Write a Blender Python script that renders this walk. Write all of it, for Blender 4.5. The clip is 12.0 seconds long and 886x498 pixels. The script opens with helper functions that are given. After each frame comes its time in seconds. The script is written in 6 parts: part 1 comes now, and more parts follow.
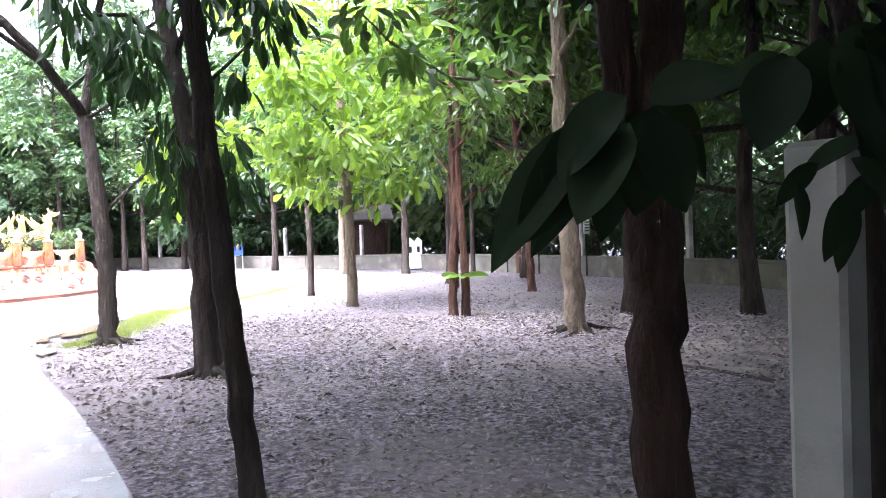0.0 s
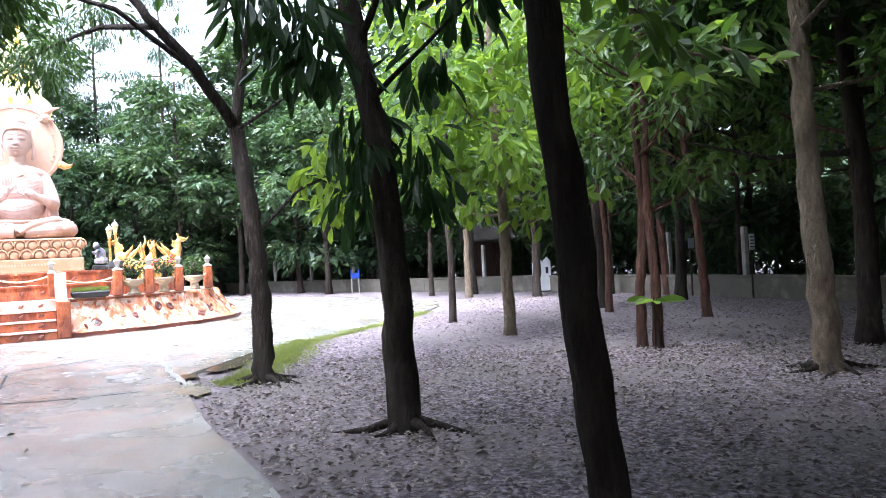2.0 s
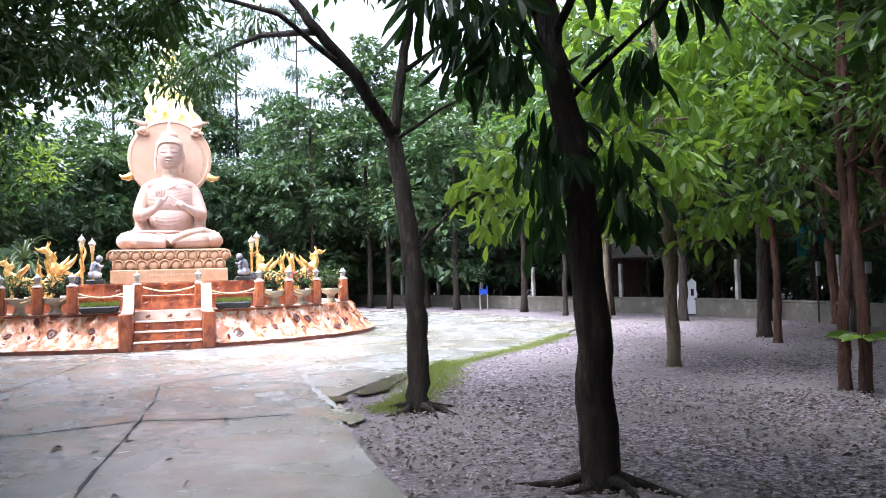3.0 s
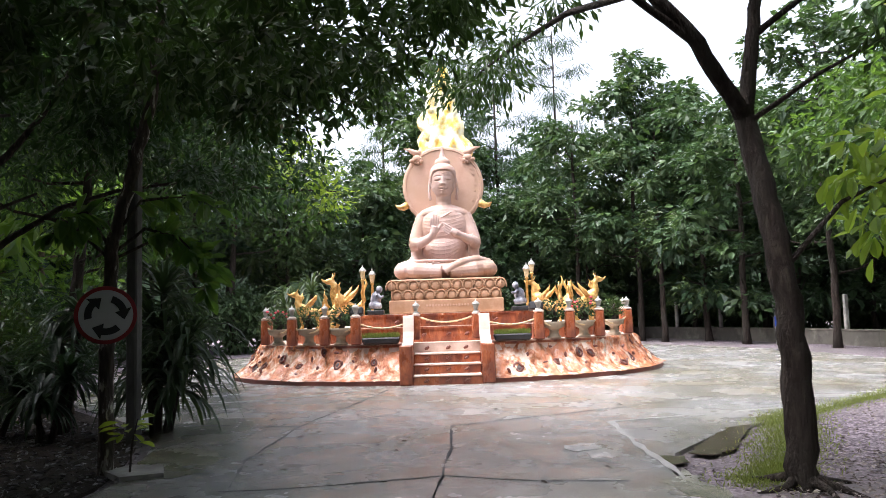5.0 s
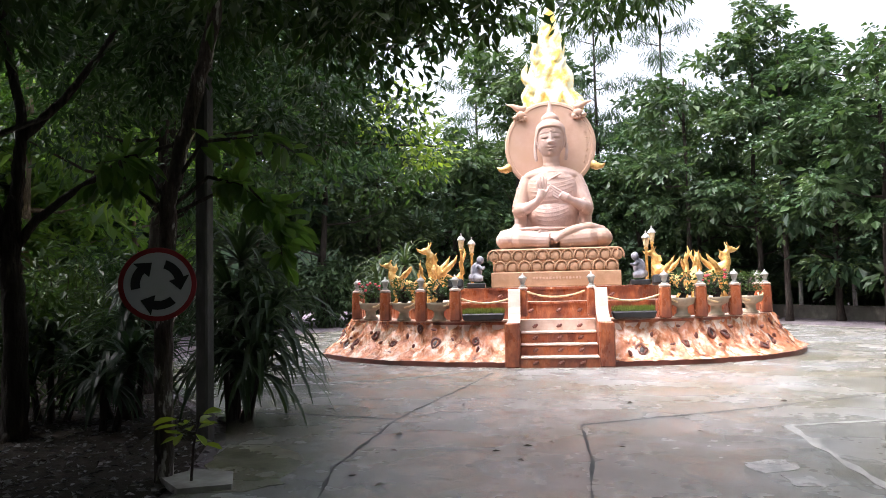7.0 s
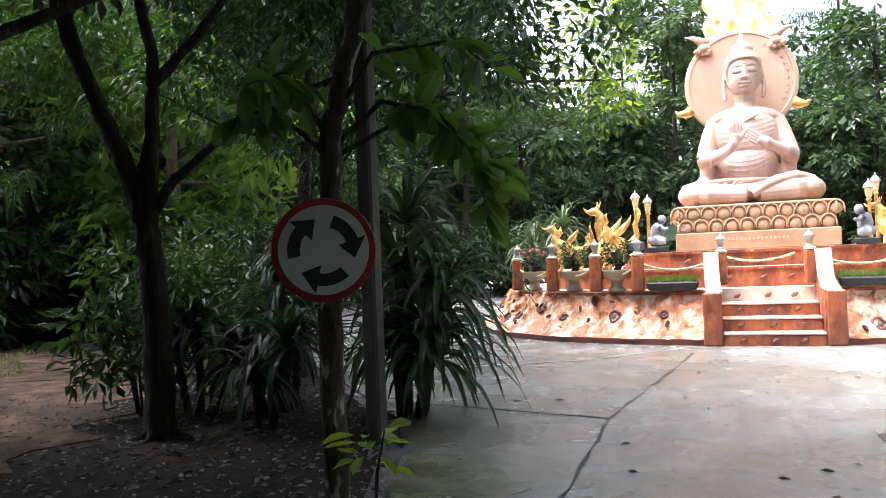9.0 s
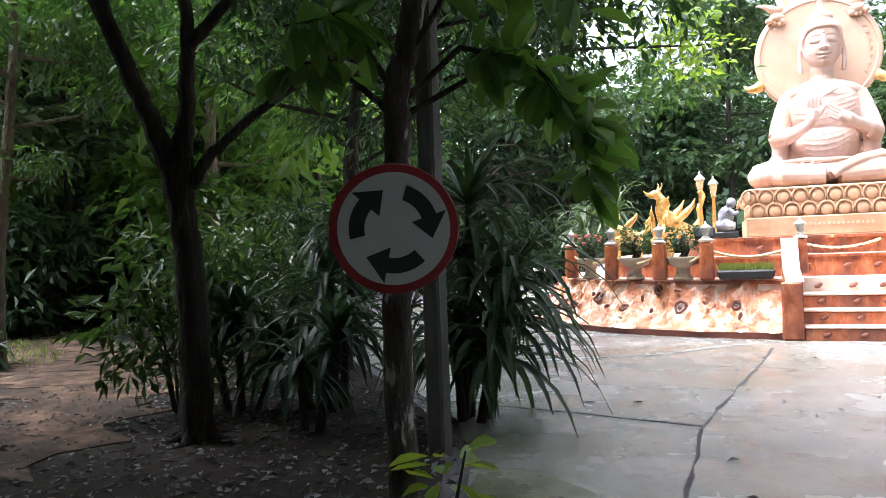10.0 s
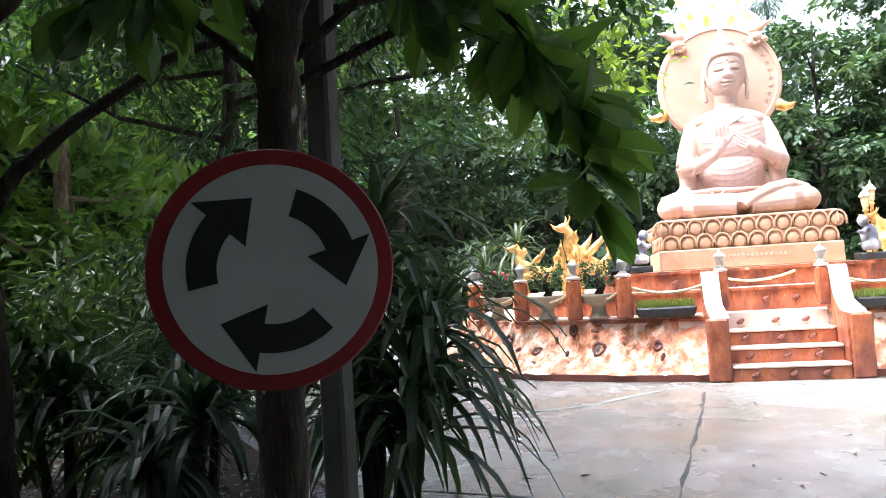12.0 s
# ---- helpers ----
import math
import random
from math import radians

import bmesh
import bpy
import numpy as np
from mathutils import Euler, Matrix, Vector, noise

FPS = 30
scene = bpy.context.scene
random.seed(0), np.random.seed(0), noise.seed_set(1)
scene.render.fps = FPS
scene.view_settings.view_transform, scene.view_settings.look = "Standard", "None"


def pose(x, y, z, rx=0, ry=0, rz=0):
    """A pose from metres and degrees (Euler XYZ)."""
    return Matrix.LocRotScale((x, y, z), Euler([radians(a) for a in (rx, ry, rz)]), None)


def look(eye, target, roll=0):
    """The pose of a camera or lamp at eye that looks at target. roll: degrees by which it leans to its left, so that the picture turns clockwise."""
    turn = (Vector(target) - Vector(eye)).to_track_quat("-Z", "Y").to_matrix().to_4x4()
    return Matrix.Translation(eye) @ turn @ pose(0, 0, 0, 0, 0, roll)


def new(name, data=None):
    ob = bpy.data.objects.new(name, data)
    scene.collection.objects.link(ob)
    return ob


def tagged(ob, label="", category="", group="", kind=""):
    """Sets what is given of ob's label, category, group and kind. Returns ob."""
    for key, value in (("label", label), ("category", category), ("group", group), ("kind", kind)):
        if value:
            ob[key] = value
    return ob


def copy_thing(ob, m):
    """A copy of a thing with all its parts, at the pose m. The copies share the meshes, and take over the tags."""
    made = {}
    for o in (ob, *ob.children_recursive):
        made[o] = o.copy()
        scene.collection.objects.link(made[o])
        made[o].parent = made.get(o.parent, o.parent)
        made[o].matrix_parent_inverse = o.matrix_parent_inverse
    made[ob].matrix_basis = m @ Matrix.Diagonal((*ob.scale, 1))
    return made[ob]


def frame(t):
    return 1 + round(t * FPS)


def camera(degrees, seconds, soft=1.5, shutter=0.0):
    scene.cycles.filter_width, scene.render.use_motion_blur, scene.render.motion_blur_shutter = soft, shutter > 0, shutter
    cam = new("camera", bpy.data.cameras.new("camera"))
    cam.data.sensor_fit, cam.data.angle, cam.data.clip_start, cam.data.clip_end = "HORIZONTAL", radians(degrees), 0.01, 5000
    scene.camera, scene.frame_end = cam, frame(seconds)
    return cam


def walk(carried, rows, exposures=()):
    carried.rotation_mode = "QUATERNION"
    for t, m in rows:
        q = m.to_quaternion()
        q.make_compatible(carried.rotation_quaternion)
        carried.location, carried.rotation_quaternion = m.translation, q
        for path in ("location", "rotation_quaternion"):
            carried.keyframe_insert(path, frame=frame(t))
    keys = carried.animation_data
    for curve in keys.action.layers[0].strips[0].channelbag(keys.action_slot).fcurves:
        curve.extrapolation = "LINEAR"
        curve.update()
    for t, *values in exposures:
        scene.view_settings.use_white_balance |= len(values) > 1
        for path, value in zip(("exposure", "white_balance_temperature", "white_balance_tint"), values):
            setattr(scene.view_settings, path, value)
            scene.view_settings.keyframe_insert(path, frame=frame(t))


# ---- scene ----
cam = camera(62.0, 12.0, 0.75)
PATH = [
    (0, (-0.028, 0.263, 1.45), (-0.013, 2.262, 1.403), -2.1),
    (0.5, (-0.327, 0.668, 1.447), (-0.274, 2.666, 1.364), -2.9),
    (1, (-0.622, 1.047, 1.455), (-0.737, 3.044, 1.444), -2.6),
    (1.5, (-1.057, 1.472, 1.456), (-1.175, 3.468, 1.506), -2.7),
    (2, (-1.373, 1.837, 1.48), (-1.607, 3.824, 1.501), -3.0),
    (2.5, (-1.707, 2.18, 1.554), (-2.14, 4.133, 1.581), -1.8),
    (3, (-2.116, 2.556, 1.587), (-2.658, 4.479, 1.66), -1.6),
    (3.5, (-2.476, 2.848, 1.568), (-3.253, 4.686, 1.701), -2.5),
    (5.5, (-3.965, 4.206, 1.567), (-5.13, 5.824, 1.724), -1.6),
    (6, (-4.289, 4.491, 1.622), (-5.466, 6.104, 1.736), -1.9),
    (6.5, (-4.635, 4.847, 1.598), (-5.88, 6.408, 1.714), -1.4),
    (8.3, (-6.338, 5.759, 1.533), (-7.849, 7.067, 1.601), -2.3),
    (8.5, (-6.51, 5.811, 1.562), (-8.036, 7.103, 1.622), -2.4),
    (9, (-6.961, 5.995, 1.568), (-8.538, 7.225, 1.608), -2.3),
    (9.5, (-7.359, 6.174, 1.562), (-9.019, 7.29, 1.56), -1.6),
    (10, (-7.798, 6.284, 1.559), (-9.433, 7.435, 1.567), -2.1),
    (10.5, (-8.125, 6.445, 1.575), (-9.715, 7.657, 1.569), -2.7),
    (11, (-8.528, 6.668, 1.545), (-10.109, 7.893, 1.525), -2.4),
    (11.5, (-8.826, 6.797, 1.567), (-10.346, 8.095, 1.636), -3.8),
    (12, (-9.040, 7.058, 1.607), (-10.478, 8.445, 1.706), -3.4),
]
walk(cam, [(t, look(eye, target, roll)) for t, eye, target, roll in PATH],
     [(0, 4.15, 5650, 20), (0.5, 3.85, 5650, 20), (1.0, 3.5, 5600, 18), (1.5, 3.0, 5500, 16), (2.5, 2.4, 5600, 13), (3.7, 1.85, 5700, 14), (5.5, 1.55, 6200, 15), (6.7, 1.6, 6200, 15), (8.5, 2.0, 6100, 11), (9.5, 2.35, 5950, 9), (10.5, 2.5, 5850, 9), (12.0, 2.5, 5800, 11)])

# ---- world and light ----
SUN_EL, SUN_AZ = radians(64), radians(215)
world = bpy.data.worlds.new("sky")
scene.world = world
world.use_nodes = True
wn = world.node_tree
sky = wn.nodes.new("ShaderNodeTexSky")
sky.sky_type, sky.sun_disc = "NISHITA", False
sky.sun_elevation, sky.sun_rotation = SUN_EL, SUN_AZ
sky.air_density, sky.dust_density, sky.ozone_density = 1.0, 6.0, 0.6
haze = wn.nodes.new("ShaderNodeHueSaturation")
haze.inputs["Saturation"].default_value, haze.inputs["Value"].default_value = 0.35, 1.25
wn.links.new(sky.outputs[0], haze.inputs["Color"])
wn.links.new(haze.outputs[0], wn.nodes["Background"].inputs[0])
wn.nodes["Background"].inputs[1].default_value = 0.15
sun = new("sun", bpy.data.lights.new("sun", "SUN"))
sun.data.energy, sun.data.angle, sun.data.color = 1.5, radians(50), (1.0, 0.95, 0.88)
sun_way = Vector((math.sin(SUN_AZ) * math.cos(SUN_EL), math.cos(SUN_AZ) * math.cos(SUN_EL), math.sin(SUN_EL)))
sun.matrix_world = look((0, 0, 40), Vector((0, 0, 40)) - sun_way)


# ---- materials ----
def ramp(nt, fac, stops):
    n = nt.nodes.new("ShaderNodeValToRGB")
    el = n.color_ramp.elements
    while len(el) < len(stops):
        el.new(0.5)
    for e, (p, c) in zip(el, stops):
        e.position, e.color = p, (*c, 1)
    nt.links.new(fac, n.inputs[0])
    return n.outputs[0]


def noise_tex(nt, scale, detail=6, stretch=(1, 1, 1), rough=0.6):
    tc = nt.nodes.new("ShaderNodeTexCoord")
    mp = nt.nodes.new("ShaderNodeMapping")
    mp.inputs["Scale"].default_value = stretch
    nt.links.new(tc.outputs["Object"], mp.inputs[0])
    n = nt.nodes.new("ShaderNodeTexNoise")
    n.inputs["Scale"].default_value, n.inputs["Detail"].default_value, n.inputs["Roughness"].default_value = scale, detail, rough
    nt.links.new(mp.outputs[0], n.inputs["Vector"])
    return n.outputs["Fac"]


def mix(nt, fac, a, b, kind="MIX"):
    n = nt.nodes.new("ShaderNodeMix")
    n.data_type, n.blend_type = "RGBA", kind
    for sock, val in ((n.inputs[0], fac), (n.inputs[6], a), (n.inputs[7], b)):
        if hasattr(val, "links"):
            nt.links.new(val, sock)
        else:
            sock.default_value = val if isinstance(val, float) else (*val, 1)
    return n.outputs[2]


def surface(name, stops, scale=3.0, rough=(0.6, 0.9), bump=0.4, fine=60.0, metal=0.0, stretch=(1, 1, 1), dirt=None, dirt_scale=0.7, vary=0.0, spec=0.5, relief=0.02):
    """Noise-coloured surface with stains at a second scale, fine relief and uneven gloss."""
    m = bpy.data.materials.new(name)
    m.use_nodes = True
    nt = m.node_tree
    bs = nt.nodes["Principled BSDF"]
    col = ramp(nt, noise_tex(nt, scale, 8, stretch), stops)
    if dirt:
        f = ramp(nt, noise_tex(nt, dirt_scale, 4, stretch), [(0.42, (0, 0, 0)), (0.62, (1, 1, 1))])
        col = mix(nt, f, col, dirt)
    if vary:
        oi = nt.nodes.new("ShaderNodeObjectInfo")
        f = ramp(nt, oi.outputs["Random"], [(0, (1 - vary,) * 3), (1, (1, 1, 1))])
        col = mix(nt, 1.0, col, f, "MULTIPLY")
    nt.links.new(col, bs.inputs["Base Color"])
    r = ramp(nt, noise_tex(nt, scale * 0.6, 4, stretch), [(0.35, (rough[0],) * 3), (0.65, (rough[1],) * 3)])
    nt.links.new(r, bs.inputs["Roughness"])
    bs.inputs["Metallic"].default_value = metal
    bs.inputs["Specular IOR Level"].default_value = spec
    if bump:
        b = nt.nodes.new("ShaderNodeBump")
        b.inputs["Strength"].default_value, b.inputs["Distance"].default_value = bump, relief
        nt.links.new(noise_tex(nt, fine, 6, stretch), b.inputs["Height"])
        nt.links.new(b.outputs[0], bs.inputs["Normal"])
    return m


def leafy(name, dark, light, through_col, share=0.35, rough=0.45, spec=0.5):
    """Leaf: glossy above, lets light through; each leaf and each tree a little different."""
    m = bpy.data.materials.new(name)
    m.use_nodes = True
    nt = m.node_tree
    bs = nt.nodes["Principled BSDF"]
    ge = nt.nodes.new("ShaderNodeNewGeometry")
    oi = nt.nodes.new("ShaderNodeObjectInfo")
    col = mix(nt, ge.outputs["Random Per Island"], dark, light)
    tone = ramp(nt, oi.outputs["Random"], [(0, (0.65, 0.75, 0.8)), (0.5, (1, 1, 0.9)), (1, (1.2, 1.05, 0.8))])
    col = mix(nt, 1.0, col, tone, "MULTIPLY")
    nt.links.new(col, bs.inputs["Base Color"])
    bs.inputs["Roughness"].default_value, bs.inputs["Specular IOR Level"].default_value = rough, spec
    tr = nt.nodes.new("ShaderNodeBsdfTranslucent")
    nt.links.new(mix(nt, 1.0, tone, through_col, "MULTIPLY"), tr.inputs[0])
    ms = nt.nodes.new("ShaderNodeMixShader")
    ms.inputs[0].default_value = share
    nt.links.new(bs.outputs[0], ms.inputs[1])
    nt.links.new(tr.outputs[0], ms.inputs[2])
    nt.links.new(ms.outputs[0], nt.nodes["Material Output"].inputs[0])
    return m


DIRT = surface("dirt", [(0.36, (0.035, 0.028, 0.033)), (0.5, (0.15, 0.125, 0.142)), (0.64, (0.38, 0.325, 0.36))], 22, (0.8, 1.0), 1.0, 45, dirt=(0.17, 0.149, 0.153), dirt_scale=0.35, spec=0.2)
TRODDEN = surface("trodden_dirt", [(0.3, (0.14, 0.12, 0.11)), (0.7, (0.24, 0.21, 0.19))], 6, (0.8, 1), 0.8, 50, dirt=(0.11, 0.095, 0.09), dirt_scale=0.9, spec=0.2)
# sand darkened and mottled to stand in for dappled shade on the path
SHADED_SAND = surface("shaded_sandy_path", [(0.38, (0.035, 0.022, 0.016)), (0.5, (0.095, 0.058, 0.04)), (0.66, (0.22, 0.14, 0.10))], 3, (0.8, 1), 0.8, 40, dirt=(0.045, 0.03, 0.024), dirt_scale=1.2, spec=0.2)
CONCRETE = surface("wet_concrete", [(0.3, (0.20, 0.2, 0.195)), (0.5, (0.265, 0.263, 0.255)), (0.64, (0.32, 0.316, 0.305)), (0.76, (0.39, 0.383, 0.367))], 1.6, (0.12, 0.36), 0.3, 60, dirt=(0.185, 0.17, 0.13), dirt_scale=0.33)
JOINT = surface("joint", [(0.3, (0.03, 0.03, 0.03)), (0.7, (0.08, 0.08, 0.075))], 8, (0.7, 0.9), 0.5)
PALE_JOINT = surface("pale_joint", [(0.3, (0.24, 0.235, 0.22)), (0.7, (0.4, 0.39, 0.37))], 6, (0.6, 0.9), 0.4)
PUDDLE = surface("puddle", [(0.35, (0.045, 0.038, 0.026)), (0.5, (0.10, 0.085, 0.058)), (0.65, (0.16, 0.145, 0.11))], 5, (0.02, 0.2), 0.05)
CEMENT = surface("grey_cement", [(0.3, (0.30, 0.29, 0.27)), (0.7, (0.48, 0.46, 0.43))], 5, (0.7, 0.95), 0.4, 60, dirt=(0.2, 0.19, 0.17), dirt_scale=1.5)
URN = surface("tan_urn_stone", [(0.3, (0.34, 0.28, 0.2)), (0.7, (0.52, 0.45, 0.35))], 6, (0.6, 0.9), 0.5, 50, dirt=(0.24, 0.19, 0.13), dirt_scale=3)
POST_GREY = surface("dark_concrete_post", [(0.3, (0.05, 0.048, 0.044)), (0.55, (0.10, 0.096, 0.088)), (0.75, (0.2, 0.195, 0.18))], 5, (0.7, 0.95), 0.5, 50, stretch=(1, 1, 0.4), dirt=(0.05, 0.048, 0.04), dirt_scale=2)
POST_WHITE = surface("pale_post", [(0.3, (0.24, 0.25, 0.225)), (0.7, (0.36, 0.36, 0.335))], 4, (0.6, 0.9), 0.3, 70, dirt=(0.28, 0.27, 0.24), dirt_scale=2)
WALL_OLD = surface("old_wall", [(0.3, (0.07, 0.065, 0.055)), (0.55, (0.14, 0.128, 0.108)), (0.75, (0.28, 0.26, 0.22))], 2.5, (0.8, 1), 0.6, 30, dirt=(0.12, 0.11, 0.09), dirt_scale=1.0)
BARK = surface("grey_brown_bark", [(0.3, (0.018, 0.013, 0.011)), (0.55, (0.048, 0.036, 0.03)), (0.75, (0.12, 0.098, 0.08))], 13, (0.8, 1), 1.0, 30, stretch=(1, 1, 0.22), dirt=(0.055, 0.047, 0.04), dirt_scale=3, spec=0.2, relief=0.09)
BARK_RED = surface("reddish_bark", [(0.3, (0.05, 0.024, 0.018)), (0.55, (0.12, 0.06, 0.042)), (0.75, (0.22, 0.12, 0.085))], 13, (0.8, 1), 1.0, 30, stretch=(1, 1, 0.22), dirt=(0.1, 0.06, 0.05), dirt_scale=3, spec=0.2, relief=0.09)
BARK_UMBER = surface("dark_red_bark", [(0.3, (0.02, 0.011, 0.009)), (0.55, (0.05, 0.028, 0.022)), (0.75, (0.11, 0.065, 0.05))], 13, (0.8, 1), 1.0, 30, stretch=(1, 1, 0.2), dirt=(0.05, 0.03, 0.025), dirt_scale=3, spec=0.2, relief=0.12)
BARK_PALE = surface("pale_bark", [(0.3, (0.09, 0.065, 0.045)), (0.55, (0.21, 0.165, 0.12)), (0.75, (0.36, 0.3, 0.23))], 13, (0.8, 1), 0.9, 30, stretch=(1, 1, 0.35), dirt=(0.17, 0.14, 0.1), dirt_scale=4, spec=0.2, relief=0.09)
BARK_PEEL = surface("peeling_bark", [(0.35, (0.045, 0.035, 0.03)), (0.56, (0.10, 0.08, 0.07)), (0.6, (0.42, 0.39, 0.35)), (0.8, (0.5, 0.47, 0.43))], 12, (0.8, 1), 1.0, 30, stretch=(1, 1, 0.3), spec=0.2, relief=0.05)
LEAF_BG = leafy("forest_leaf", (0.018, 0.045, 0.02), (0.075, 0.13, 0.056), (0.09, 0.17, 0.04), 0.25)
LEAF_MID = leafy("tree_leaf", (0.02, 0.05, 0.015), (0.062, 0.118, 0.034), (0.15, 0.28, 0.035), 0.35)
LEAF_LIME = leafy("lime_leaf", (0.075, 0.15, 0.02), (0.165, 0.26, 0.04), (0.38, 0.53, 0.05), 0.45)
# darker leaf copy: on shadier crowns it carries their shade in the colour
LEAF_DARK = leafy("dark_leaf", (0.014, 0.034, 0.012), (0.04, 0.08, 0.024), (0.08, 0.17, 0.03), 0.22, 0.45, 0.35)
# lighter leaf copy: the light on lit foliage is put into its colour
LEAF_BROAD_LIT = leafy("lit_broad_leaf", (0.035, 0.085, 0.02), (0.095, 0.18, 0.045), (0.26, 0.46, 0.06), 0.42)
STRAP = leafy("strap_leaf", (0.012, 0.03, 0.015), (0.036, 0.07, 0.032), (0.08, 0.15, 0.045), 0.2, 0.5)
# near-black: the backlit shade of the shrub is put into its leaf colour
SHRUB_BACKLIT = leafy("backlit_shrub_leaf", (0.006, 0.015, 0.008), (0.013, 0.027, 0.014), (0.03, 0.06, 0.02), 0.12, 0.75, 0.15)
GRASS = leafy("grass_blade", (0.075, 0.12, 0.025), (0.2, 0.25, 0.07), (0.32, 0.4, 0.08), 0.3)
LITTER = leafy("dry_leaf", (0.08, 0.06, 0.06), (0.38, 0.33, 0.32), (0.15, 0.1, 0.08), 0.1, 0.7)
FLOWER = surface("red_flower", [(0.3, (0.5, 0.03, 0.05)), (0.7, (0.7, 0.1, 0.12))], 9, (0.5, 0.7), 0)
STONE_PINK = surface("pink_sandstone_paint", [(0.3, (0.46, 0.32, 0.28)), (0.7, (0.57, 0.41, 0.36))], 3, (0.55, 0.8), 0.25, 70, dirt=(0.42, 0.27, 0.20), dirt_scale=1.1)
STONE_HALO = surface("halo_stone", [(0.3, (0.46, 0.28, 0.2)), (0.7, (0.56, 0.37, 0.28))], 3, (0.6, 0.85), 0.3, 60, dirt=(0.5, 0.32, 0.22), dirt_scale=1.3)
STONE_LOTUS = surface("lotus_stone", [(0.3, (0.36, 0.2, 0.115)), (0.7, (0.52, 0.32, 0.2))], 4, (0.6, 0.85), 0.3, 60, dirt=(0.36, 0.2, 0.11), dirt_scale=2.2)
GOLD = surface("gold_paint", [(0.3, (0.56, 0.30, 0.07)), (0.55, (0.76, 0.50, 0.17)), (0.75, (0.84, 0.68, 0.38))], 7, (0.2, 0.45), 0.5, 40, metal=0.25, dirt=(0.42, 0.22, 0.06), dirt_scale=5)
ROPE = surface("pale_gold_rope", [(0.3, (0.52, 0.36, 0.16)), (0.7, (0.78, 0.64, 0.42))], 20, (0.4, 0.7), 0.5, 60)
GOLD_FLAME = surface("flame_gold", [(0.36, (0.78, 0.43, 0.05)), (0.44, (0.88, 0.62, 0.16)), (0.52, (0.93, 0.84, 0.5)), (0.62, (0.95, 0.92, 0.76))], 2.6, (0.2, 0.35), 0.1, 40, metal=0.0)
KNOT_GREY = surface("knot_grey", [(0.3, (0.03, 0.02, 0.02)), (0.6, (0.14, 0.12, 0.12)), (0.75, (0.4, 0.36, 0.34))], 22, (0.3, 0.6), 0.5)
# cream stop: worn pale paint plus painted wet highlights; darkest stop: crevice shade
ROCK_RED = surface("painted_root_rock", [(0.34, (0.12, 0.035, 0.018)), (0.41, (0.40, 0.12, 0.05)), (0.48, (0.64, 0.29, 0.15)), (0.57, (0.84, 0.66, 0.52))], 5.5, (0.08, 0.24), 1.0, 14, stretch=(1, 1, 0.5), dirt=(0.54, 0.19, 0.085), dirt_scale=2.6, spec=0.9, relief=0.05)
RED_STEP = surface("red_brown_paint", [(0.3, (0.24, 0.06, 0.025)), (0.52, (0.40, 0.12, 0.05)), (0.66, (0.50, 0.18, 0.08)), (0.74, (0.72, 0.48, 0.36))], 7, (0.2, 0.5), 0.8, 25, stretch=(1, 1, 0.5), dirt=(0.17, 0.05, 0.03), dirt_scale=3)
RED_DARK = surface("dark_red_paint", [(0.3, (0.09, 0.026, 0.018)), (0.7, (0.2, 0.06, 0.038))], 4, (0.3, 0.55), 0.3, 40)
TREAD = surface("pale_tread", [(0.3, (0.55, 0.38, 0.30)), (0.7, (0.72, 0.58, 0.5))], 4, (0.2, 0.45), 0.2, 50)
LAMP_GREY = surface("grey_lantern", [(0.3, (0.3, 0.3, 0.28)), (0.7, (0.5, 0.5, 0.47))], 8, (0.3, 0.5), 0.1)
BLACK = surface("black_plastic", [(0.3, (0.012, 0.012, 0.013)), (0.7, (0.03, 0.03, 0.032))], 8, (0.35, 0.6), 0.1)
STATUE_GREY = surface("grey_figure_paint", [(0.35, (0.06, 0.06, 0.08)), (0.55, (0.3, 0.3, 0.34)), (0.7, (0.6, 0.6, 0.62))], 3, (0.4, 0.6), 0.1)
SIGN_WHITE = surface("sign_white", [(0.3, (0.44, 0.44, 0.45)), (0.7, (0.54, 0.54, 0.55))], 2.5, (0.45, 0.65), 0.05, dirt=(0.46, 0.46, 0.46), dirt_scale=3)
SIGN_RED = surface("sign_red", [(0.3, (0.2, 0.008, 0.014)), (0.7, (0.29, 0.016, 0.022))], 6, (0.35, 0.5), 0.05)
SIGN_BLACK = surface("sign_black", [(0.3, (0.006, 0.006, 0.007)), (0.7, (0.012, 0.012, 0.014))], 6, (0.45, 0.6), 0.0)
STEEL = surface("steel", [(0.3, (0.25, 0.25, 0.26)), (0.7, (0.4, 0.4, 0.4))], 8, (0.35, 0.5), 0.1, metal=0.9)
WHITE_PAINT = surface("white_paint", [(0.3, (0.7, 0.71, 0.74)), (0.7, (0.8, 0.8, 0.82))], 5, (0.5, 0.7), 0.1)
BLUE = surface("blue_paint", [(0.3, (0.008, 0.04, 0.34)), (0.7, (0.015, 0.07, 0.46))], 5, (0.4, 0.6), 0.05)
TEAL = surface("teal_netting", [(0.3, (0.02, 0.22, 0.22)), (0.7, (0.05, 0.33, 0.32))], 6, (0.7, 0.9), 0.4, 40)
ROOF = surface("dark_roof", [(0.3, (0.03, 0.027, 0.025)), (0.7, (0.07, 0.06, 0.055))], 5, (0.7, 0.9), 0.4)


